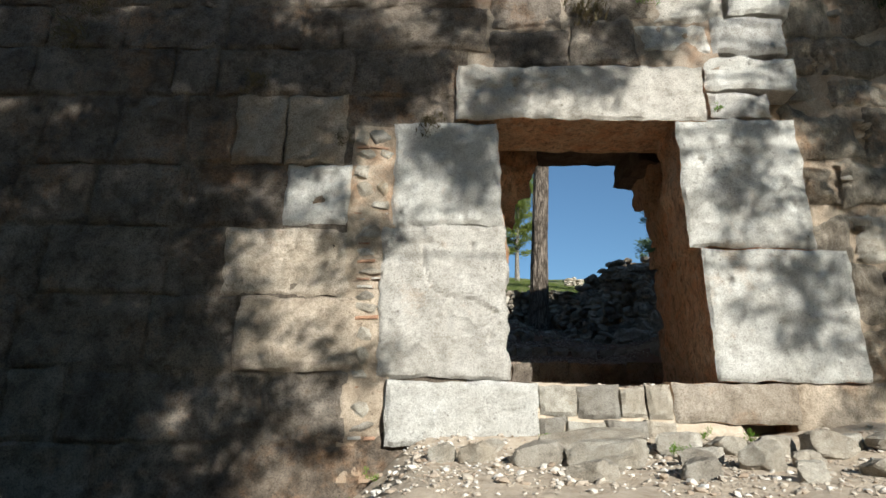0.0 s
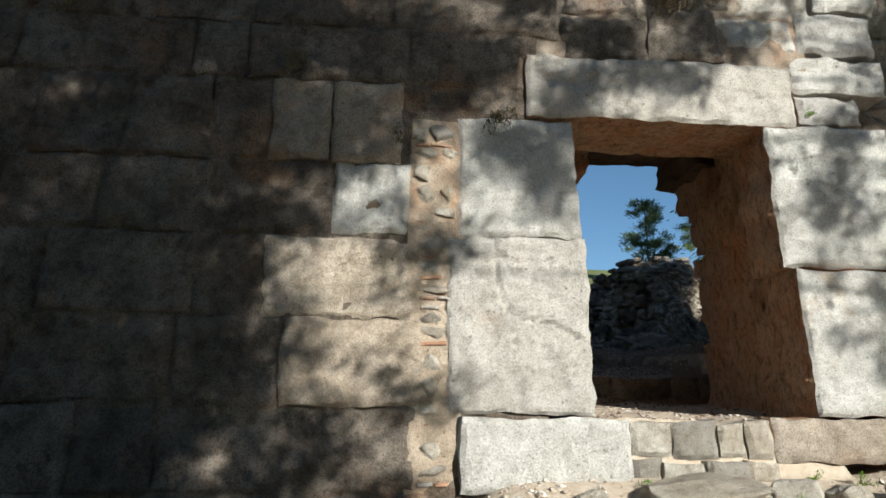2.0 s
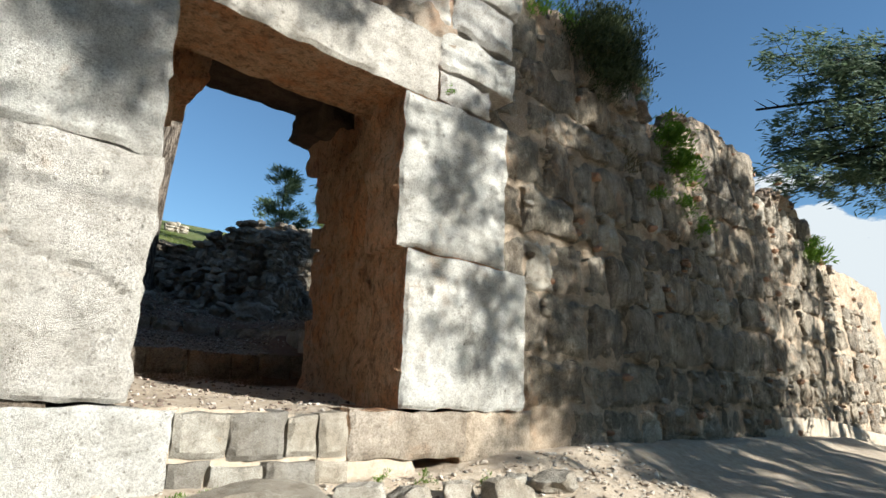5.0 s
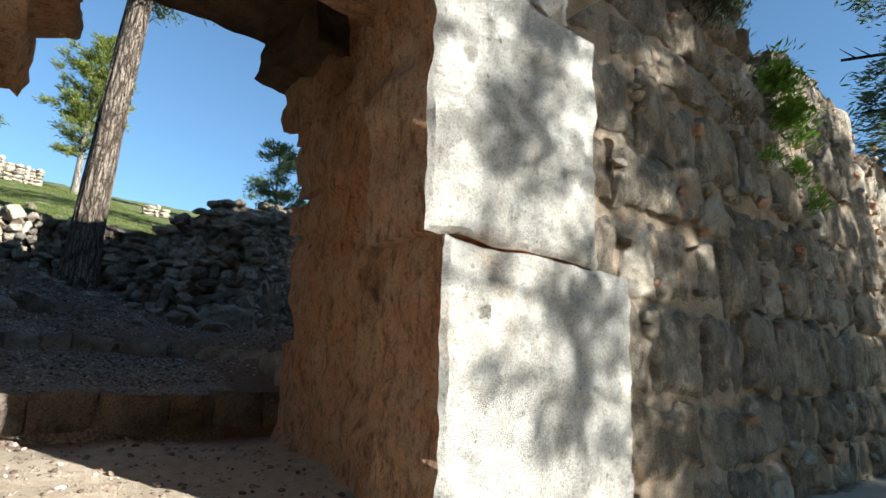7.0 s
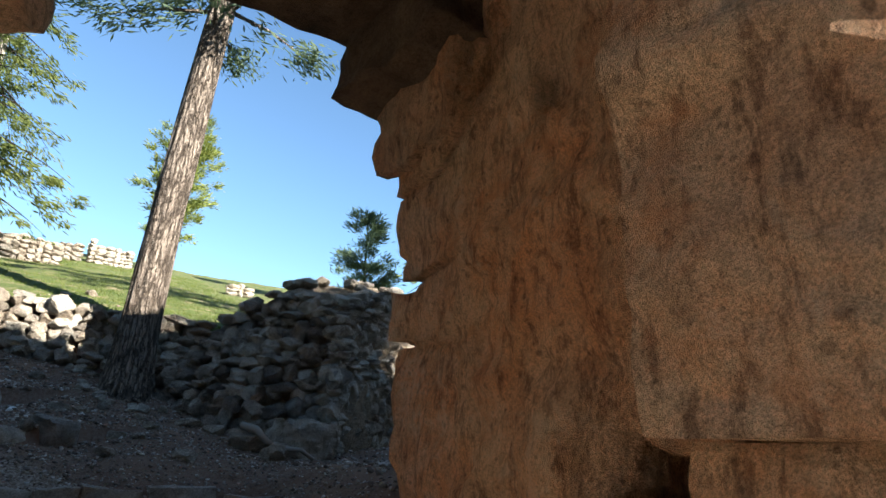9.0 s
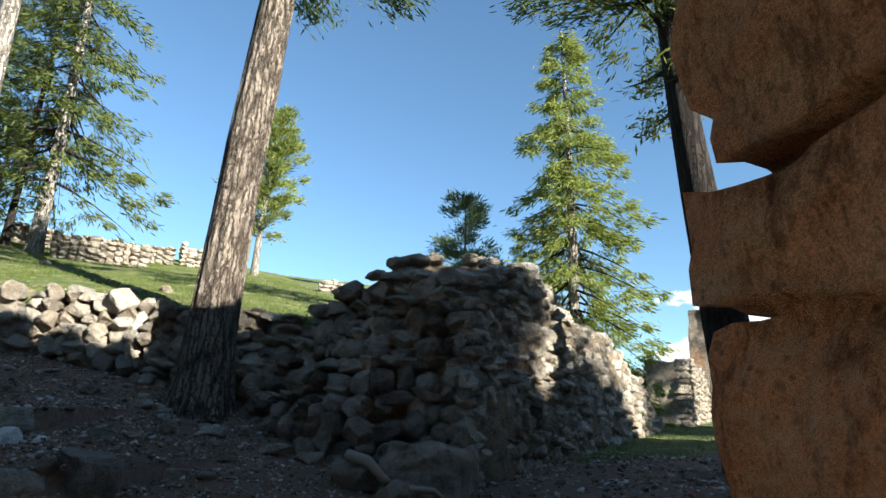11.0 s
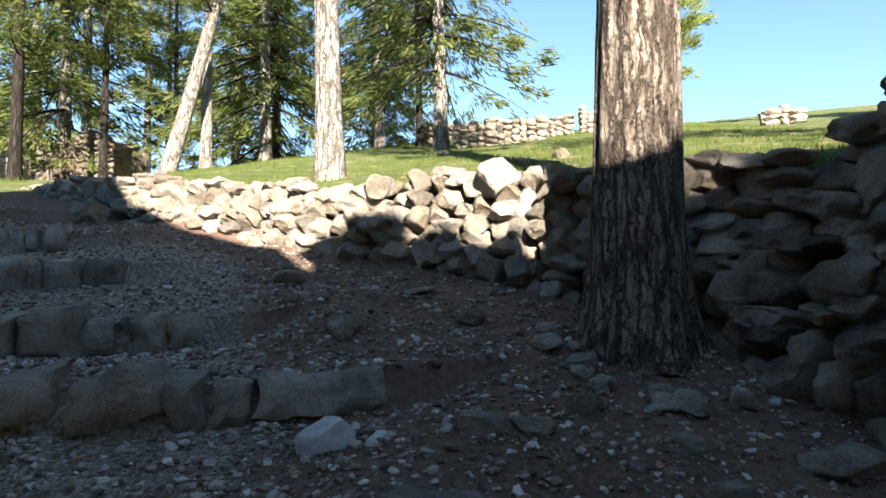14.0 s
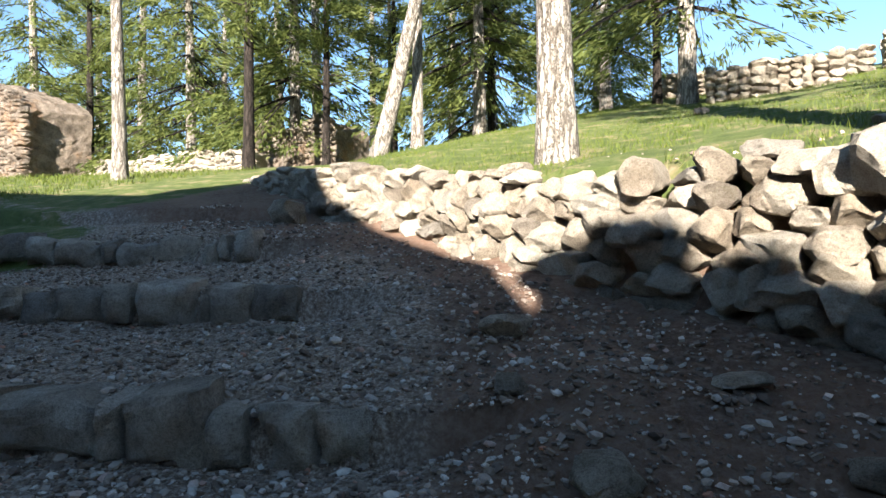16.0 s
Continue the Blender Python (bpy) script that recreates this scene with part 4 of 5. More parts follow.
def conifer(seed, height, bare, radius, trunk_r, leaf, bark, shape="fir", lean=(0, 0), density=1.0, leaf_size=0.15, label=""):
    """A tree: tapered trunk, limbs, and a crown of needle sprays with gaps. Its root is at the origin."""
    rnd = random.Random(seed)
    tree = tagged(new("tree"), label, "tree")
    ks = 14
    spine = []
    for k in range(ks + 1):
        a = k / ks
        r = trunk_r * (1 - 0.82 * a) + trunk_r * 0.3 * math.exp(-a * height / 0.35)
        spine.append((Vector((lean[0] * a * height + 0.12 * math.sin(a * 4 + seed) * trunk_r * 3, lean[1] * a * height, a * height - 0.25)), max(0.012, r)))
    limbs, points = [], []

    def on(a):
        f = a * ks
        i = min(ks - 1, int(f))
        return spine[i][0].lerp(spine[i + 1][0], f - i), spine[i][1]

    z = bare
    while z < height * 0.99:
        a = z / height
        c = (z - bare) / (height - bare)
        if shape == "fir":
            reach = radius * (1 - c) ** 0.75 * rnd.uniform(0.65, 1.1) + 0.15
            pitch, n = -0.18 - 0.15 * (1 - c), rnd.randint(3, 5)
        elif shape == "sparse":
            reach = radius * (0.35 + 0.65 * math.sin(math.pi * min(1, c * 0.85 + 0.12))) * rnd.uniform(0.35, 1.15)
            pitch, n = rnd.uniform(-0.2, 0.35), rnd.randint(1, 3)
        else:
            reach = radius * (math.sin(math.pi * min(1, 0.18 + c * 0.8)) ** 0.7) * rnd.uniform(0.6, 1.1)
            pitch, n = rnd.uniform(0.1, 0.7), rnd.randint(2, 4)
        o, tr = on(a)
        for _ in range(n):
            turn = rnd.uniform(0, 2 * math.pi)
            way = Vector((math.cos(turn), math.sin(turn), pitch)).normalized()
            bits, m = [], 4
            for q in range(m + 1):
                t = q / m
                sag = -0.22 * reach * t * t if shape == "fir" else 0.12 * reach * t * t
                bits.append((o + way * reach * t + Vector((0, 0, sag)), max(0.006, tr * 0.28 * (1 - t))))
            limbs.append(tube(bits, 4))
            hops = max(2, int(reach / 0.32))
            for h in range(hops):
                t = (h + 1) / hops
                if t < 0.22:
                    continue
                p = bits[0][0].lerp(bits[-1][0], t) + Vector((0, 0, -0.1 * reach * t if shape == "fir" else 0))
                side = way.cross(Vector((0, 0, 1))).normalized() * rnd.uniform(-0.3, 0.3) * reach * (0.3 + 0.7 * t)
                points.append((p + side, way, 1.0))
        z += rnd.uniform(0.25, 0.5) * (1.0 if shape == "fir" else 0.9) / max(0.5, density ** 0.5)
    v, f = tube(spine, 12, 0.12, seed)
    link("trunk", v, f, bark, tree, "", True)
    v, f = merge(limbs)
    tagged(link("branchwork", v, f, SHADED_BARK, tree), kind="stuff")
    v, f = sprays(rnd, points, max(3, int(48 * density)), leaf_size, 0.12 if shape == "fir" else 0.13, 0.3 if shape == "fir" else -0.1)
    tagged(link("crown", v, f, leaf, tree), kind="stuff")
    return tree


def stand(tree, x, y, scale=1.0, turn=0.0, sink=0.0):
    tree.matrix_basis = pose(x, y, ground_height(x, y) - sink, 0, 0, turn) @ Matrix.Scale(scale, 4)
    return tree


def another(tree, x, y, scale=1.0, turn=0.0):
    t = copy_thing(tree, pose(x, y, ground_height(x, y), 0, 0, turn))
    t.scale = (scale, scale, scale)
    return t


def old_trunk():
    """The big trunk by the bank wall, its crown above."""
    rnd = random.Random(3)
    tree = tagged(new("tree"), "tall tree with a thick furrowed brown trunk beside the bank wall", "tree")
    rings, ridges = [], 22
    verts, faces, sides = [], [], 72
    levels = [0, 0.1, 0.25, 0.45, 0.7, 1.0, 1.4, 1.9, 2.5, 3.2, 4.0, 5.0, 6.0, 7.5, 9.0]
    for z in levels:
        r = 0.25 - 0.008 * z + 0.12 * math.exp(-z / 0.4)
        cx, cy = 0.03 * z + 0.004 * z * z, 0.01 * z
        for s in range(sides):
            a = 2 * math.pi * s / sides
            root = 0.16 * math.exp(-z / 0.3) * max(0, math.sin(a * 5 + 1))
            f = 1 + 0.11 * noise.noise((math.cos(a) * 5.5, math.sin(a) * 5.5, z * 0.6)) + 0.08 * noise.noise((math.cos(a) * 11, math.sin(a) * 11, z * 1.1)) + root
            verts.append((cx + r * f * math.cos(a), cy + r * f * math.sin(a), z - 0.12))
    for k in range(len(levels) - 1):
        for s in range(sides):
            t = (s + 1) % sides
            faces.append((k * sides + s, k * sides + t, (k + 1) * sides + t, (k + 1) * sides + s))
    link("trunk", verts, faces, BARK, tree, "furrowed brown trunk", True)
    limbs, points = [], []
    for i in range(26):
        z = rnd.uniform(5.6, 9.2)
        a = rnd.uniform(0, 6.28)
        o = Vector((0.03 * z + 0.004 * z * z, 0.01 * z, z))
        reach = rnd.uniform(1.0, 2.6)
        end = o + Vector((math.cos(a), math.sin(a), rnd.uniform(-0.1, 0.5))) * reach
        limbs.append(tube([(o, 0.045), (o.lerp(end, 0.5) + Vector((0, 0, 0.1)), 0.025), (end, 0.006)], 5))
        for h in range(7):
            points.append((o.lerp(end, rnd.uniform(0.35, 1.05)), (end - o).normalized(), 1.0))
    v, f = merge(limbs)
    tagged(link("branchwork", v, f, BARK, tree), kind="stuff")
    v, f = sprays(rnd, points, 60, 0.15, 0.2, 0.2)
    tagged(link("crown", v, f, BLUE_PINE, tree), kind="stuff")
    return stand(tree, 2.77, 15.98)


old_trunk()
rubble_face(wall_gate)
ruined_wall()
bank_wall()
step_rows()

fir = stand(conifer(1, 11, 2.0, 2.6, 0.17, FIR, GREY_BARK, "fir", label="dark green fir with drooping boughs on the hillside"), -1.7, 26.5, 1.15)
tall = stand(conifer(2, 13, 5.6, 2.4, 0.165, FIR, GREY_BARK, "sparse", density=1.2, label="tall hillside conifer with a bare sunlit grey trunk"), -0.66, 18.63, 1.0)
pine = stand(conifer(4, 7.0, 1.7, 1.5, 0.14, PINE, GREY_BARK, "pine", (0.02, 0), 2.4, label="young bright green pine on the grass bank"), 4.1, 31.3)
spruce = stand(conifer(6, 12.5, 0.8, 3.1, 0.2, PINE, GREY_BARK, "fir", density=1.7, label="conical pale green conifer with open boughs behind the ruin"), 12.2, 23.0)
small = stand(conifer(7, 7.2, 3.3, 1.35, 0.09, BLUE_PINE, SHADED_BARK, "pine", density=1.8, label="small grey-green pine behind the ruined wall"), 10.2, 26.0)
dark = stand(conifer(9, 9.5, 4.7, 2.2, 0.30, FIR, SHADED_BARK, "sparse", (-0.085, 0), 2.2, leaf_size=0.12, label="terrace tree with its shade put into near-black bark"), 8.42, 14.15)
thin = stand(conifer(12, 12, 3.0, 2.0, 0.13, FIR, SHADED_BARK, "sparse", density=1.3, label="slender dark-trunked hillside conifer"), -9.7, 21.6)
leaning = stand(conifer(13, 9, 3.6, 1.8, 0.17, FIR, GREY_BARK, "sparse", (0.30, 0.05), 1.2, label="leaning grey-trunked conifer on the hillside"), -6.4, 22.2)
for x, y, s, a, kind in ((-10.4, 19.1, 0.85, 40, tall), (-10.1, 24.2, 0.85, 90, thin), (-5.9, 23.0, 0.75, 200, tall), (-8.4, 29.5, 1.0, 10, thin), (-2.7, 27.9, 0.85, 100, thin),
                         (-7.2, 27.0, 1.1, 10, fir), (-12.5, 25.0, 1.2, 60, fir), (-15.0, 28.0, 1.3, 130, tall), (-5.0, 30.5, 1.0, 250, fir), (-10.0, 32.0, 1.25, 300, fir), (-17.5, 24.5, 1.2, 20, fir),
                         (-20.0, 30.0, 1.4, 75, fir), (-14.0, 35.0, 1.4, 190, fir), (-24.0, 26.0, 1.4, 270, fir), (-22.0, 38.0, 1.5, 310, tall), (-8.5, 38.0, 1.3, 120, fir), (-29.0, 33.0, 1.5, 220, fir),
                         (-13.0, 30.0, 1.0, 330, thin), (-17.0, 34.0, 1.2, 50, thin), (-20.5, 22.5, 1.1, 140, thin), (-26.0, 22.5, 1.3, 80, fir), (-31.0, 27.0, 1.4, 10, fir)):
    another(kind, x, y, s, a)
# unseen firs added behind the walker outside the gate, to block skylight and sun
wood = stand(conifer(15, 11, 1.6, 2.6, 0.17, FIR, GREY_BARK, "fir", density=0.34, leaf_size=0.27, label="unseen dark fir added outside the gate to block light"), -1.4, -6.2, 1.5)
for x, y, s, a, kind in ((-4.0, -6.6, 1.6, 80, wood), (-6.8, -6.0, 1.6, 130, wood), (-9.5, -5.0, 1.6, 200, wood), (-13.5, -3.0, 1.5, 260, wood), (-0.2, -9.8, 1.6, 310, wood), (-0.5, -10.5, 1.7, 20, wood),
                         (-5.0, -11.0, 1.7, 170, wood), (-10.0, -10.0, 1.7, 220, wood), (4.4, -12.0, 1.2, 60, tall), (3.6, -16.0, 1.6, 100, wood), (0.0, -15.5, 1.8, 140, wood), (-7.0, -16.0, 1.8, 190, wood),
                         (15.2, -5.4, 1.5, 310, wood), (18.8, -5.0, 1.6, 20, wood), (17.2, -9.6, 1.7, 240, wood), (21.5, -9.0, 1.7, 90, wood), (20.5, -14.0, 1.8, 10, wood), (-17.0, -8.0, 1.7, 50, wood), (22.5, -1.5, 1.5, 150, wood), (6.5, -21.0, 1.5, 70, wood)):
    another(kind, x, y, s, a)

# trees behind the walker, whose boughs shade the wall
SUN_BACK = (-SUN_WAY * math.cos(SUN_UP) + Vector((0, 0, math.sin(SUN_UP))))


def shade_tree(x, y, height, spots, seed, label):
    """A tree outside the gate; spots: (x, z on the wall, spread, sprays) that its boughs shade."""
    rnd = random.Random(seed)
    tree = tagged(new("tree"), label, "tree")
    base = Vector((x, y, ground_height(x, y) - 0.2))
    v, f = tube([(base + Vector((0.03 * z, 0, z)), 0.3 * (1 - 0.8 * z / height) + 0.15 * math.exp(-z)) for z in np.linspace(0, height, 12)], 12, 0.12, seed)
    link("trunk", v, f, BARK, tree, "", True)
    limbs, points = [], []
    for wx, wz, spread, n in spots:
        p0 = Vector((wx, FACE, wz))
        t = (FACE - y + rnd.uniform(-1.0, 1.0)) / -SUN_BACK.y
        c = p0 + SUN_BACK * t
        o = base + Vector((0.03 * height * 0.6, 0, max(2.5, min(height * 0.95, c.z - base.z - 0.6))))
        limbs.append(tube([(o, 0.04), (o.lerp(c, 0.3) + Vector((0.1, 0.2, 0.3)), 0.03), (o.lerp(c, 0.7) + Vector((-0.1, 0.1, 0.25)), 0.02), (c, 0.012)], 5))
        for _ in range(n):
            q = c + Vector((rnd.gauss(0, spread * 0.5), rnd.gauss(0, 0.5), rnd.gauss(0, spread * 0.5)))
            limbs.append(tube([(c, 0.012), (q, 0.005)], 3))
            points.append((q, (q - c).normalized(), 1.0))
    v, f = merge(limbs)
    tagged(link("branchwork", v, f, BARK, tree), kind="stuff")
    v, f = sprays(rnd, points, 80, 0.2, 0.2, 0.1)
    tagged(link("crown", v, f, FIR, tree), kind="stuff")
    return tree


shade_tree(0.8, -4.5, 13, ((-2.1, 1.3, 0.7, 16), (-2.7, 2.4, 0.5, 9), (-1.6, 2.0, 0.45, 6), (-5.5, 6.5, 1.8, 66), (-4.0, 5.0, 1.7, 66), (-6.0, 3.5, 1.8, 66), (-4.7, 2.6, 1.5, 105), (-5.0, 1.0, 1.4, 45), (-3.6, 0.6, 0.9, 26), (-6.3, 1.6, 1.3, 40), (-3.2, 3.2, 0.8, 18), (-2.4, 6.2, 1.3, 40), (-3.9, 1.3, 0.8, 20), (-7.5, 5, 2, 66), (-8, 2, 2, 105),
                           (-1.3, 5.6, 0.9, 22), (-0.3, 6.6, 1.0, 26), (-6.5, 8.2, 1.6, 50), (-3.4, 8.0, 1.5, 44), (-2.0, 5.3, 0.6, 14), (-1.6, 6.5, 0.9, 30), (-3.2, 6.9, 1.2, 50), (-3.4, 4.3, 0.8, 26), (-5.2, 7.6, 1.3, 50)), 51, "conifer outside the gate shading the wall")
shade_tree(13.2, -4.0, 13, ((0.1, 4.9, 0.45, 8), (0.7, 5.2, 0.35, 6), (1.2, 6.3, 0.6, 13), (4.2, 5.0, 0.6, 9), (4.6, 4.4, 0.5, 7), (4.7, 3.0, 0.6, 9), (3.2, 7.2, 0.6, 10), (6.4, 4.9, 0.8, 18), (7.4, 3.2, 0.9, 22),
                           (6.3, 6.8, 0.8, 22), (8.0, 5.6, 1.0, 28), (9.4, 3.6, 1.2, 34), (10.5, 5.5, 1.3, 36), (7.0, 1.5, 0.9, 20), (-0.9, 3.6, 0.4, 5), (5.5, 2.0, 0.5, 8), (12.0, 4.0, 1.4, 36), (8.2, 7.3, 1.0, 28), (6.9, 7.9, 0.8, 18), (9.6, 6.7, 1.0, 26), (9.0, 2.4, 1.2, 40), (11.2, 3.0, 1.5, 50), (8.6, 4.6, 1.0, 30), (6.2, 3.4, 0.5, 9), (13.5, 3.0, 1.5, 40), (10.0, 4.2, 1.8, 36), (12.6, 5.2, 1.8, 36), (12.0, 2.0, 1.5, 36), (9.2, 7.6, 1.1, 40), (15.0, 5.6, 2.0, 36), (7.6, 5.6, 0.7, 16), (8.0, 2.2, 0.9, 24), (5.6, 6.6, 0.6, 14), (6.6, 7.6, 0.8, 22), (2.3, 6.9, 0.6, 12), (9.4, 5.0, 0.9, 26)), 52, "conifer beside the gate wall casting dappled shade")


# ---- far things ----
def far_ridge():
    """Hills across the valley, their haze put into the colour."""
    verts, faces = [], []
    n = 90
    for i in range(n + 1):
        a = radians(-20 + 130 * i / n)
        x, y = math.cos(a), math.sin(a)
        h = 62 + 26 * noise.noise((i * 0.09, 0, 5)) + 10 * noise.noise((i * 0.31, 0, 9))
        for r, z in ((560, -60), (620, h * 0.45), (680, h), (760, h * 0.5)):
            verts.append((x * r, y * r, z + 6 * noise.noise((i * 0.5, r * 0.02, 1))))
    for i in range(n):
        for k in range(3):
            faces.append((i * 4 + k, (i + 1) * 4 + k, (i + 1) * 4 + k + 1, i * 4 + k + 1))
    tagged(link("backdrop_hills", verts, faces, HILL, None, "scrub hills across the valley with blue haze in their colour", True), category="hill", kind="structure")


far_ridge()


def cloud_bank():
    """A white cloud bank over the far hills."""
    m = bpy.data.materials.new("cloud")
    m.use_nodes = True
    nt = m.node_tree
    nt.nodes.remove(nt.nodes["Principled BSDF"])
    em, tr, sh = nt.nodes.new("ShaderNodeEmission"), nt.nodes.new("ShaderNodeBsdfTransparent"), nt.nodes.new("ShaderNodeMixShader")
    em.inputs[0].default_value, em.inputs[1].default_value = (0.9, 0.95, 1.0, 1), 0.36
    att = nt.nodes.new("ShaderNodeAttribute")
    att.attribute_name = "fill"
    sub = nt.nodes.new("ShaderNodeMath")
    sub.operation = "MULTIPLY_ADD"
    nt.links.new(noise_node(nt, 0.006, 9, 0.6, "Position", (1, 1, 2.2)), sub.inputs[0])
    sub.inputs[1].default_value = 1.4
    nt.links.new(att.outputs["Fac"], sub.inputs[2])
    nt.links.new(ramp(nt, sub.outputs[0], [(0.95, (0, 0, 0)), (1.25, (1, 1, 1))]), sh.inputs[0])
    for i, s in ((1, tr), (2, em)):
        nt.links.new(s.outputs[0], sh.inputs[i])
    nt.links.new(sh.outputs[0], nt.nodes["Material Output"].inputs[0])
    verts, faces, fill = [], [], []
    n, k = 40, 10
    for i in range(n + 1):
        a = radians(-10 + 62 * i / n)
        for j in range(k + 1):
            e = radians(1 + 20 * j / k)
            verts.append((950 * math.cos(a), 950 * math.sin(a), 950 * math.tan(e)))
            side = min(1, (n - i) / 9)
            fill.append((0.85 - 1.15 * max(0, j / k - 0.25)) * side)
    for i in range(n):
        for j in range(k):
            q = i * (k + 1) + j
            faces.append((q, q + k + 1, q + k + 2, q + 1))
    ob = link("backdrop_cloud", verts, faces, m, None, "white cloud bank above the far hills", True)
    ob.data.attributes.new("fill", "FLOAT", "POINT").data.foreach_set("value", fill)
    ob.visible_shadow = False
    tagged(ob, category="cloud", kind="structure")


cloud_bank()


def ruin_stub(name, label, x, y, turn, length, thick, height, seed, kinds, rise=0.0, taper=0.0, step=0.2):
    """A further remnant of walling: rough body faced with stones."""
    rnd = random.Random(seed)
    base = min(ground_height(x, y), ground_height(x + length * math.cos(radians(turn)), y + length * math.sin(radians(turn)))) - 0.4
    ob = tagged(new(name), label, "ruin", kind="structure")
    m = pose(x, y, 0, 0, 0, turn)

    def top(u, v):
        p = m @ Vector((u, v, 0))
        return ground_height(p.x, p.y) + height * (1 - taper * u / length) + 0.25 * height * noise.noise((u * 0.9, seed, 0)) + rise * u

    rough_mass("core", m, length, thick, base, top, step, 0.09, kinds[0].materials[0], ob, "", seed)
    u = 0.0
    while u < length:
        w = rnd.uniform(0.16, 0.34)
        p = m @ Vector((u + w / 2, 0, 0))
        z = ground_height(p.x, p.y) - 0.05
        while z < top(u + w / 2, 0) + 0.05:
            h = rnd.uniform(0.1, 0.2)
            lay_stone(rnd, kinds, (p.x, p.y, z + h / 2), (w * 1.25, 0.4, h * 1.25), turn, ob)
            z += h * 0.95
        u += w * 0.95
    return ob


ruin_stub("wall_remnant", "low sunlit rubble wall remnant along the grassy hilltop", -3.4, 30.2, 10, 4.6, 0.9, 0.45, 71, FAR_GREY)
ruin_stub("wall_remnant", "low broken rubble wall on the grassy bank", -1.2, 26.2, 8, 2.2, 0.6, 0.5, 72, FAR_GREY)
ruin_stub("wall_remnant", "small sunlit heap of walling on the grass crest", 1.5, 31.2, 5, 1.4, 0.9, 0.7, 73, FAR_PALE, 0, 0.4)
ruin_stub("wall_remnant", "stump of pale walling standing on the grass crest", 5.7, 26.5, 0, 0.6, 0.5, 0.28, 74, FAR_PALE, 0, 0.3)
ruin_stub("wall_remnant", "crumbling sunlit tower stub beside the terrace fence", 17.0, 22.4, 40, 1.3, 0.9, 3.2, 75, FAR_OCHRE, 0, 0.8)
ruin_stub("wall_remnant", "mossy broken wall end on the terrace", 13.2, 20.2, 35, 2.6, 0.8, 1.5, 76, FAR_GREY, 0, 0.3)
ruin_stub("wall_remnant", "long low dry-stone wall across the far lawn", -22.0, 21.0, 14, 10.0, 0.6, 0.7, 77, FAR_PALE)
ruin_stub("wall_remnant", "rounded ruined masonry among the trees", -14.0, 24.6, 8, 3.4, 1.5, 1.7, 78, FAR_OCHRE, 0, 0.2)
ruin_stub("wall_remnant", "tall shaded ruined tower stump above the lawn", -20.6, 19.4, 10, 2.4, 2.0, 3.4, 79, FAR_OCHRE, 0, 0.3)


def fence():
    """Steel railing at the edge of the terrace."""
    ob = tagged(new("railing"), "grey steel railing along the terrace edge", "railing")
    p0, p1 = Vector((16.6, 20.4, 0)), Vector((24.0, 17.5, 0))
    n = 26
    at = lambda a: Vector((p0.x + (p1.x - p0.x) * a, p0.y + (p1.y - p0.y) * a, ground_height(p0.x + (p1.x - p0.x) * a, p0.y + (p1.y - p0.y) * a)))
    for i in range(n + 1):
        p = at(i / n)
        r = 0.035 if i % 6 == 0 else 0.016
        v, f = tube([(p - Vector((0, 0, 0.1)), r), (p + Vector((0, 0, 1.1)), r)], 6)
        link("post" if i % 6 == 0 else "bar", v, f, STEEL, ob)
    for h in (0.15, 1.05):
        v, f = tube([(at(i / 8) + Vector((0, 0, h)), 0.025) for i in range(9)], 6)
        link("rail", v, f, STEEL, ob)


fence()


def flag():
    """A flagpole with a cross on top and a blue and white striped flag."""
    ob = tagged(new("flagpole"), "steel flagpole with a blue and white striped flag", "flagpole")
    x, y = 19.5, 20.9
    z0 = ground_height(x, y)
    top = 12.6
    v, f = tube([(Vector((x, y, z0 - 0.2)), 0.06), (Vector((x, y, top)), 0.035)], 8)
    link("pole", v, f, STEEL, ob)
    v, f = merge([tube([(Vector((x - 0.32, y + 0.3, top + 0.25)), 0.025), (Vector((x + 0.32, y - 0.3, top + 0.25)), 0.025)], 6), tube([(Vector((x, y, top)), 0.025), (Vector((x, y, top + 0.55)), 0.025)], 6)])
    link("cross", v, f, STEEL, ob)
    rows, cols = 9, 10
    cloth = link("cloth", [(0, 0, 0)], [], CLOTH_WHITE, ob)
    verts, faces, mats = [], [], []
    for r in range(rows + 1):
        for c in range(cols + 1):
            a, b = c / cols, r / rows
            verts.append((x - 0.05 - 1.1 * a * 0.8 + 0.1 * math.sin(6 * a + 2 * b), y + 0.9 * a * 0.7 + 0.12 * math.sin(7 * a + b * 3), top - 1.0 - 1.7 * b - 1.15 * a * (0.8 + 0.2 * b)))
    for r in range(rows):
        for c in range(cols):
            n = cols + 1
            faces.append((r * n + c, r * n + c + 1, (r + 1) * n + c + 1, (r + 1) * n + c))
            canton = r < 5 and c < 4
            mats.append((0 if r == 2 or c in (1, 2) and False else 1) if canton else (1 if r % 2 == 0 else 0))
    me = cloth.data
    me.clear_geometry()
    me.from_pydata(verts, [], faces)
    me.materials.append(CLOTH_BLUE)
    me.polygons.foreach_set("material_index", mats)


flag()


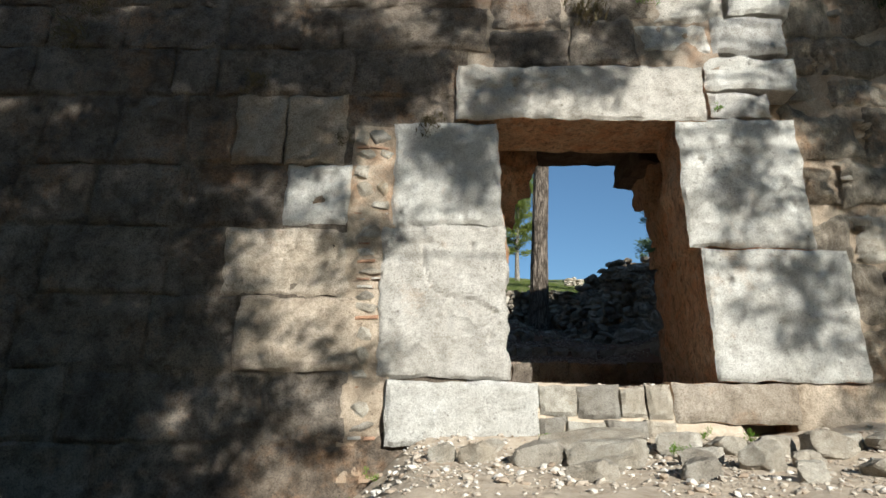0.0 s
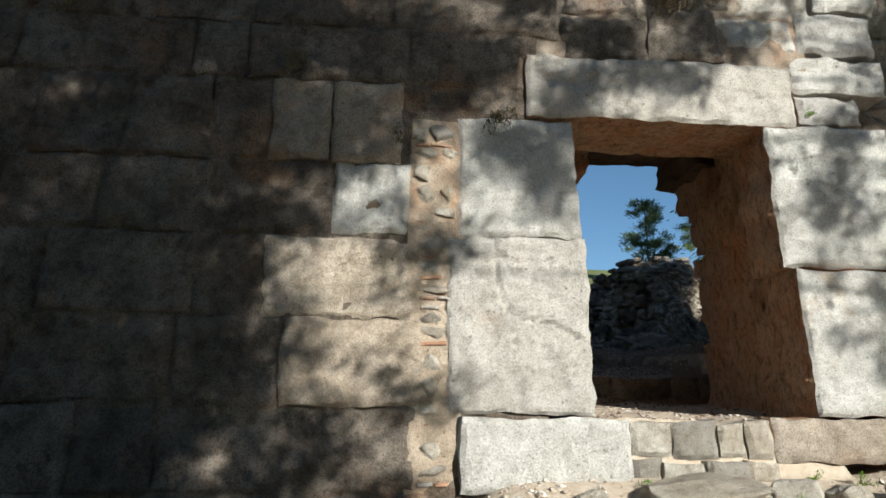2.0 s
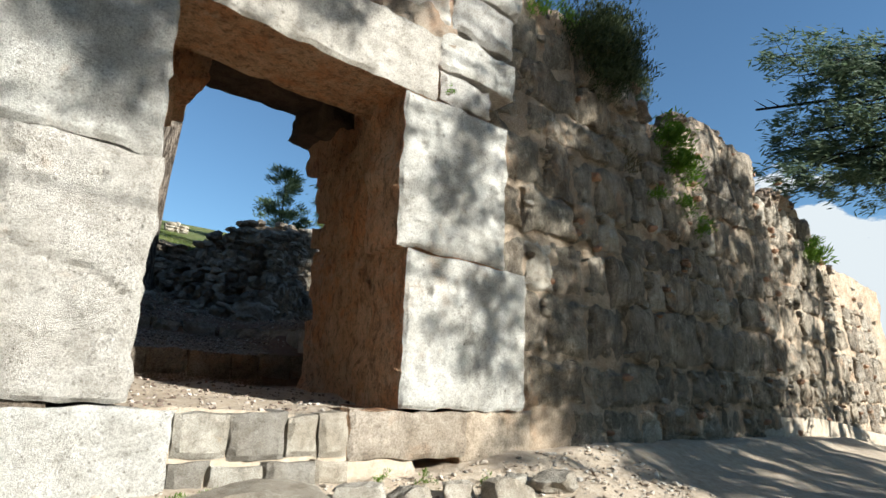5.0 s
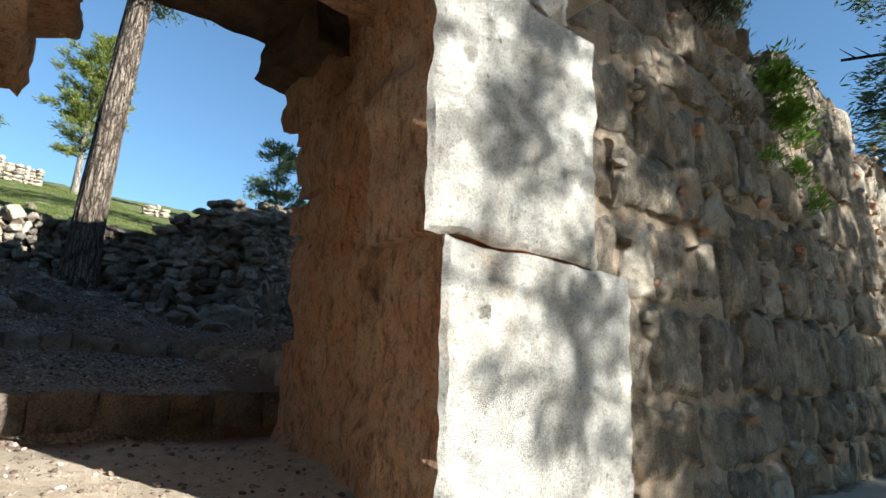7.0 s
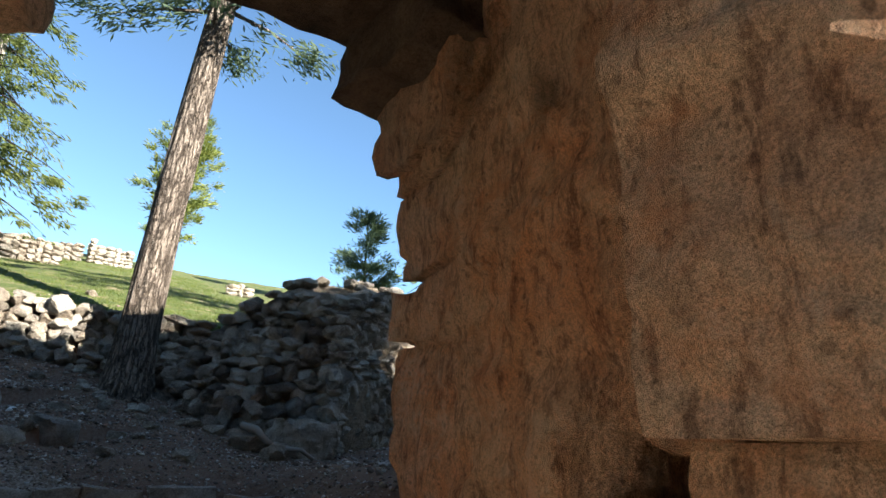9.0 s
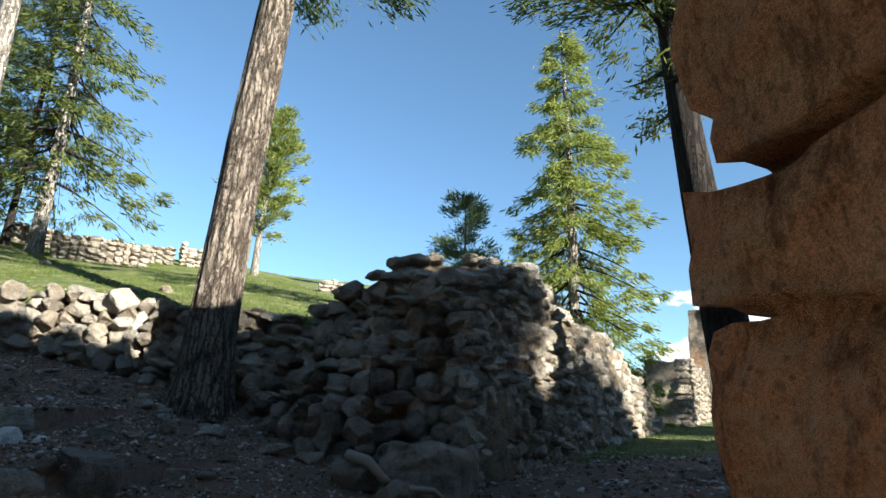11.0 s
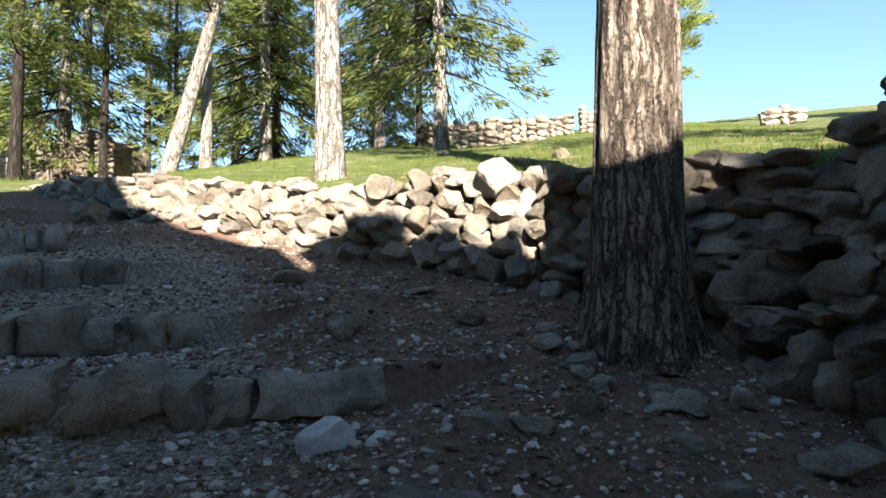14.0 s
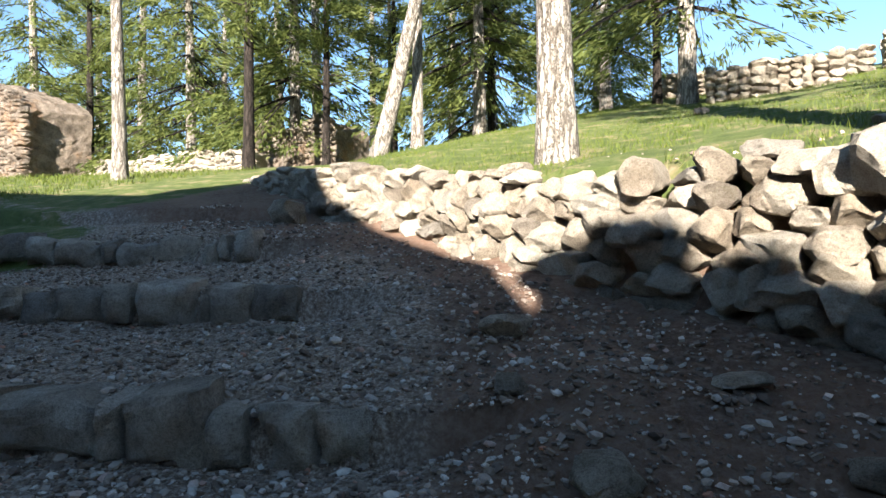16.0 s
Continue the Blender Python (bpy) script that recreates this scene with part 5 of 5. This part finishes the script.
def hanging_pine():
    """A pine beside the far wall, its boughs drooping past the crest."""
    rnd = random.Random(61)
    tree = tagged(new("tree"), "pine with drooping needle boughs beside the wall crest", "tree")
    x, y = 21.3, 3.6
    base = Vector((x, y, ground_height(x, y) - 0.2))
    v, f = tube([(base + Vector((0.02 * z, 0.01 * z, z)), 0.32 * (1 - 0.7 * z / 17)) for z in np.linspace(0, 17, 14)], 12, 0.12, 3)
    link("trunk", v, f, BARK, tree, "", True)
    limbs, points = [], []
    for bx, by, bz in BOUGHS:
        end = Vector((bx, by, bz))
        o = base + Vector((0.2, 0.1, bz - base.z + 0.6))
        mid = o.lerp(end, 0.55) + Vector((0, 0, 0.35))
        limbs.append(tube([(o, 0.07), (mid, 0.045), (end, 0.012)], 6))
        for _ in range(46):
            a = rnd.uniform(0.3, 1.0)
            c = o.lerp(end, a) + Vector((rnd.gauss(0, 0.45), rnd.gauss(0, 0.45), rnd.gauss(-0.1, 0.3)))
            limbs.append(tube([(o.lerp(end, a), 0.012), (c, 0.004)], 3))
            points.append((c, (c - o).normalized(), 1.0))
    # a bare broken branch
    tip, o = Vector((17.0, 8.7, 10.75)), base + Vector((0.2, 0.1, 11.2))
    limbs.append(tube([(o, 0.08), (o.lerp(tip, 0.5), 0.06), (tip, 0.035)], 6))
    for a in (0.82, 0.9, 0.95):
        p = o.lerp(tip, a)
        limbs.append(tube([(p, 0.02), (p + Vector((-0.3, 0.25, 0.25 * a)), 0.006)], 4))
    v, f = merge(limbs)
    tagged(link("branchwork", v, f, SHADED_BARK, tree), kind="stuff")
    v, f = sprays(rnd, points, 60, 0.17, 0.16, 0.05)
    tagged(link("crown", v, f, BLUE_PINE, tree), kind="stuff")


BOUGHS = ((17.0, 8.6, 9.3), (17.1, 7.8, 9.7), (17.5, 7.4, 9.0), (17.1, 6.8, 10.2), (16.5, 7.3, 11.1), (16.1, 7.7, 11.7), (16.6, 6.6, 11.3), (17.7, 7.4, 8.4), (17.4, 8.1, 8.8))
hanging_pine()


# ---- plants on the wall ----
def tuft(x, y, z, n, size, material, seed, label, name="wall_plant", up=0.5, out=(0, -1), leaf=0.2, thick=16):
    rnd = random.Random(seed)
    ob = tagged(new(name), label, "plant")
    pts = [(Vector((x + rnd.gauss(0, size * 0.35), y + rnd.gauss(0, size * 0.2), z + rnd.gauss(0, size * 0.25))), Vector((out[0] * 0.6 + rnd.gauss(0, 0.4), out[1] * 0.6, up + rnd.gauss(0, 0.3))).normalized(), 1.0) for _ in range(n)]
    v, f = sprays(rnd, pts, thick, size * leaf, size * 0.12, -0.1)
    tagged(link("foliage", v, f, material, ob), kind="stuff")
    stems = merge([tube([(Vector((x, y + 0.08, z)), 0.006), (p, 0.003)], 3) for p, _, _ in pts[::2]])
    tagged(link("stalk", *stems, DRY, ob), kind="stuff")
    return ob


for x, z, s, n, mat, lab in ((0.0, 5.5, 0.28, 12, DRY, "dry brown weed tuft rooted in a wall joint"), (3.95, 5.72, 0.14, 8, WEED, "small green weed in a wall joint"), (-2.4, 6.1, 0.3, 12, DRY, "dry brown weed tuft rooted in a wall joint"),
                             (-5.2, 6.9, 0.4, 14, DRY, "dry brown weed tuft rooted in a wall joint"), (-5.0, 7.3, 0.3, 10, DRY, "dry brown weed tuft rooted in a wall joint"), (2.2, 7.3, 0.45, 18, DRY, "dry brown weed tuft rooted in a wall joint"),
                             (3.1, 7.5, 0.25, 9, WEED, "small green weed in a wall joint"), (4.6, 8.3, 0.3, 14, WEED, "green weeds on the wall face"), (5.6, 8.6, 0.35, 16, WEED, "green weeds on the wall face"), (6.2, 8.3, 0.45, 22, WEED, "green weeds on the wall face"), (6.9, 8.5, 0.4, 18, WEED, "green weeds on the wall face"),
                             (10.3, 7.4, 0.6, 60, WEED, "bright green creeper hanging on the wall"), (10.6, 6.9, 0.6, 60, WEED, "bright green creeper hanging on the wall"), (10.5, 6.0, 0.4, 20, WEED, "bright green creeper hanging on the wall"),
                             (11.3, 5.7, 0.4, 18, WEED, "bright green creeper hanging on the wall"), (9.4, 5.9, 0.35, 14, WEED, "bright green creeper hanging on the wall"), (8.6, 6.3, 0.35, 14, DRY, "dry brown weed tuft rooted in a wall joint"), (18.4, 6.6, 0.7, 50, WEED, "bright green creeper hanging on the wall"),
                             (-1.2, 5.2, 0.2, 8, DRY, "dry brown weed tuft rooted in a wall joint")):
    tuft(x, 7.0 if x < 4.3 else side_face(x, z) - 0.1, z, n, s, mat, int(x * 10 + z * 7), lab)
for x, y in ((1.42, 6.78), (1.62, 6.8), (-0.55, 6.85), (-0.85, 6.75), (3.2, 6.85), (3.7, 6.8), (2.6, 6.2), (2.2, 6.15), (4.3, 6.6)):
    tuft(x, y, ground_height(x, y) + 0.06, 9, 0.15, WEED, int(x * 31), "small green weed at the foot of the wall", "weed", 0.9)
for x, z, back, s in ((7.6, 8.3, -0.2, 0.9), (8.2, 8.5, -0.1, 1.0), (7.9, 7.9, -0.25, 0.8), (9.1, 8.5, 0.5, 0.9), (9.8, 8.6, 0.6, 0.8), (13.2, 8.1, 0.3, 0.4)):
    tuft(x, side_face(x, z) + back, z, 170, s, SHADED_BUSH, int(x * 13), "bush growing on the wall top, shade put into its green", "bush", 0.7, leaf=0.085, thick=46)

# ---- loose stones ----
def rock(mesh_list, x, y, sx, sy, sz, turn, label, lift=0.3):
    ob = new("rock", mesh_list)
    ob.matrix_basis = pose(x, y, ground_height(x, y) + sz * lift, 4, -6, turn) @ Matrix.Diagonal((sx, sy, sz, 1))
    return tagged(ob, label, "rock")


rnd = random.Random(77)
# rubble in front of the sill
for x, y, w, h in ((1.75, 6.45, 1.25, 0.32), (2.75, 6.5, 0.5, 0.28), (3.25, 6.45, 0.42, 0.26), (1.1, 5.7, 0.6, 0.26), (1.75, 5.6, 0.75, 0.3), (0.55, 5.8, 0.4, 0.24), (2.55, 5.6, 0.35, 0.2), (3.1, 5.5, 0.4, 0.34), (3.75, 6.4, 0.4, 0.26),
                   (4.1, 6.1, 0.5, 0.34), (3.6, 5.6, 0.3, 0.2), (4.5, 6.4, 0.35, 0.2), (0.2, 5.9, 0.3, 0.2), (2.8, 6.0, 0.4, 0.16), (4.9, 6.2, 0.6, 0.26), (2.3, 4.9, 0.4, 0.22), (1.4, 4.8, 0.45, 0.2), (3.2, 4.9, 0.3, 0.2), (4.0, 5.2, 0.35, 0.2), (0.7, 6.5, 0.35, 0.16)):
    rock(rnd.choice(PALE_STONES), x, y, w, w * 0.7, h, rnd.uniform(-20, 20), "pale limestone rubble lying on the dusty ground", 0.32)
# stones lying on the dark slope
for x, y, w, h, lab in ((1.46, 14.68, 0.26, 0.2, "white limestone chunk lying on the earth slope"), (1.68, 14.75, 0.13, 0.11, "white limestone chunk lying on the earth slope"), (2.1, 14.9, 0.26, 0.17, ""), (2.32, 14.95, 0.2, 0.12, ""), (3.05, 14.67, 0.2, 0.12, ""),
                        (2.53, 15.2, 0.16, 0.16, ""), (1.05, 15.66, 0.3, 0.16, ""), (0.12, 16.55, 0.3, 0.16, ""), (1.3, 16.4, 0.24, 0.05, "flat pale stone on the earth slope"), (2.95, 15.0, 0.18, 0.1, ""), (3.5, 15.02, 0.34, 0.16, ""), (3.8, 14.9, 0.3, 0.16, ""),
                        (2.0, 14.3, 0.22, 0.16, ""), (2.25, 14.15, 0.2, 0.16, ""), (1.9, 14.05, 0.16, 0.12, ""), (2.7, 14.35, 0.22, 0.12, ""), (2.9, 14.2, 0.16, 0.1, ""), (1.2, 13.6, 0.5, 0.16, ""), (2.6, 13.7, 0.22, 0.12, ""), (3.3, 13.6, 0.3, 0.14, ""),
                        (0.5, 16.0, 0.2, 0.1, ""), (1.75, 16.1, 0.2, 0.12, ""), (-0.6, 15.2, 0.22, 0.12, ""), (-1.2, 16.1, 0.2, 0.1, ""), (0.85, 13.2, 0.3, 0.14, ""), (4.35, 14.0, 0.4, 0.26, ""), (4.1, 14.4, 0.45, 0.3, ""), (4.0, 15.3, 0.3, 0.3, ""), (-3.6, 18.0, 0.5, 0.4, "")):
    white = lab.startswith("white")
    rock(rnd.choice(WHITE_STONES if white else GREY_STONES), x, y, w, w * 0.75, h, rnd.uniform(0, 180), lab or "grey stone half sunk in the earth slope", 0.22)
for x, y, w, h in ((2.1, 18.8, 0.22, 0.17), (1.75, 18.3, 0.18, 0.1), (3.2, 20.6, 0.2, 0.12), (-1.6, 20.4, 0.2, 0.12), (-0.4, 22.6, 0.28, 0.16)):
    rock(rnd.choice(GREY_STONES), x, y, w, w * 0.75, h, rnd.uniform(0, 180), "grey stone lying in the bank's grass", 0.2)
for _ in range(16):
    a = rnd.uniform(2.7, 5.6)
    s = rnd.uniform(0.08, 0.2)
    rock(rnd.choice(PALE_STONES), 2.85 + math.cos(a) * rnd.uniform(0.38, 0.62), 15.85 + math.sin(a) * rnd.uniform(0.38, 0.6), s, s * 0.8, s * 0.6, rnd.uniform(0, 180), "small pale stone at the foot of the trunk")
for _ in range(7):
    s = rnd.uniform(0.07, 0.12)
    rock(OCHRE_STONES[2], rnd.uniform(2.3, 3.1), rnd.uniform(14.6, 15.6), s, s, s * 0.6, rnd.uniform(0, 180), "broken red brick shard on the earth")

# the long base block of the ruin, and the bare root beside it
set_m = block_mesh(0.74, 0.44, 0.5, 4.4, 0.06, 0.07, 0.07, 0.055)
set_m.materials.append(RUBBLE)
set_m.materials.append(RUBBLE)
base_block = new("base_block", set_m)
base_block.matrix_basis = pose(4.38, 14.12, 3.45, 0, 3, -4)
tagged(base_block, "long worn stone block at the ruin's foot", "stone block")


def bare_root():
    pts = [(4.0, 14.35, 3.78), (4.15, 14.2, 3.72), (4.25, 14.05, 3.62), (4.4, 13.95, 3.55), (4.6, 13.85, 3.52), (4.75, 13.85, 3.45)]
    v, f = tube([(Vector(p) + Vector((0, 0, 0.02 * math.sin(i * 2.1))), 0.045 - 0.005 * i) for i, p in enumerate(pts)], 8, 0.3, 2)
    tagged(link("bare_root", v, f, ROOT, None, "bare grey root lying beside the stone block", True), category="root")


bare_root()


# ---- scatter ----
def scatter(name, count, spots, size, material, seed, label, category, fine=False):
    """Pebbles strewn on the ground, one mesh."""
    rnd = random.Random(seed)
    shapes = []
    for k in range(6):
        bm = bmesh.new()
        if fine:
            bmesh.ops.create_cube(bm, size=0.8)
        else:
            bmesh.ops.create_icosphere(bm, subdivisions=1, radius=0.5)
        vs = [v.co * rnd.uniform(0.7, 1.2) for v in bm.verts]
        shapes.append(([Vector(v) for v in vs], [tuple(v.index for v in f.verts) for f in bm.faces]))
        bm.free()
    verts, faces = [], []
    for _ in range(count):
        x, y = spots(rnd)
        s = size * rnd.choice((0.5, 0.6, 0.8, 1.0, 1.0, 1.5, 2.2)) * rnd.uniform(0.7, 1.3)
        vs, fs = rnd.choice(shapes)
        m = pose(x, y, ground_height(x, y) + 0.05 * fbm(x * 0.9, y * 0.9, 3) + 0.022 * fbm(x * 4.1, y * 4.1, 7) + s * 0.15, rnd.uniform(-30, 30), rnd.uniform(-30, 30), rnd.uniform(0, 360)) @ Matrix.Diagonal((s * 1.3, s, s * 0.65, 1))
        n = len(verts)
        verts += [m @ v for v in vs]
        faces += [tuple(i + n for i in f) for f in fs]
    return tagged(link(name, verts, faces, material, None, label), category=category, kind="stuff")


def in_slope(r):
    while True:
        x, y = r.uniform(-5, 4.6), r.uniform(11, 18)
        if y < wall_line(x) - 0.15:
            return x, y


def island_stone(name, stops):
    m, nt, b = nodes_of(name, 0.95)
    g = nt.nodes.new("ShaderNodeNewGeometry")
    col = ramp(nt, g.outputs["Random Per Island"], stops)
    col = mix(nt, 0.6, col, ramp(nt, noise_node(nt, 60, 4, 0.7, "Position"), [(0.3, (0.5, 0.5, 0.5)), (0.7, (1, 1, 1))]), "MULTIPLY")
    nt.links.new(col, b.inputs["Base Color"])
    return m


PEBBLE = island_stone("mixed_gravel", [(0.0, (0.10, 0.07, 0.054)), (0.4, (0.22, 0.165, 0.128)), (0.8, (0.40, 0.345, 0.295)), (0.95, (0.58, 0.53, 0.47)), (1.0, (0.38, 0.17, 0.11))])
DUSTY = island_stone("pale_gravel", [(0.0, (0.28, 0.21, 0.15)), (0.5, (0.42, 0.36, 0.29)), (1.0, (0.62, 0.58, 0.52))])
scatter("gravel", 42000, in_slope, 0.012, PEBBLE, 8, "fine grey grit strewn over dark earth", "gravel", True)
scatter("gravel", 5500, in_slope, 0.019, PEBBLE, 1, "grey and brown gravel strewn over dark earth", "gravel")
scatter("gravel", 8000, lambda r: (r.gauss(0.2, 1.5), r.gauss(14.6, 1.3)), 0.02, PEBBLE, 2, "grey and brown gravel strewn over dark earth", "gravel")
scatter("gravel", 1500, lambda r: (r.uniform(0.9, 3.8), r.uniform(7.1, 12.7)), 0.022, PEBBLE, 3, "loose gravel on the passage floor", "gravel")
scatter("gravel", 3200, lambda r: (r.uniform(-1.5, 7), r.uniform(4.2, 7.0)), 0.032, DUSTY, 4, "pale gravel on the dusty ground outside", "gravel")
scatter("gravel", 3500, lambda r: (r.uniform(4.5, 9), r.uniform(11, 16.5)), 0.03, PEBBLE, 5, "gravel on the terrace path", "gravel")


def blades(name, count, spots, size, seed, label):
    rnd = random.Random(seed)
    verts, faces = [], []
    for _ in range(count):
        x, y = spots(rnd)
        z = ground_height(x, y) + 0.05 * fbm(x * 0.9, y * 0.9, 3) - 0.01
        a = rnd.uniform(0, 6.28)
        h = size * rnd.uniform(0.5, 1.4)
        d = Vector((math.cos(a), math.sin(a), 0))
        t = Vector((rnd.gauss(0, 0.4), rnd.gauss(0, 0.4), 1)) * h
        n = len(verts)
        w = size * 0.09
        p = Vector((x, y, z))
        verts += [p - d * w, p + d * w, p + t]
        faces.append((n, n + 1, n + 2))
    return tagged(link(name, verts, faces, GRASS, None, label), category="grass", kind="stuff")


def on_bank(r):
    while True:
        x, y = r.uniform(-8, 5.5), 16 + 16 * r.random() ** 1.6
        if y > wall_line(x) + 0.3 and fbm(x * 0.7, y * 0.7, 2) > -0.35:
            return x, y


blades("grass", 45000, on_bank, 0.055, 11, "short yellow-green grass on the bank")
blades("grass", 9000, lambda r: (r.uniform(6.6, 14), r.uniform(15.6, 22)), 0.06, 12, "short green grass along the terrace")
blades("grass", 9000, lambda r: (r.uniform(-22, -9), r.uniform(16.5, 21.5)), 0.1, 13, "short green grass on the far lawn")
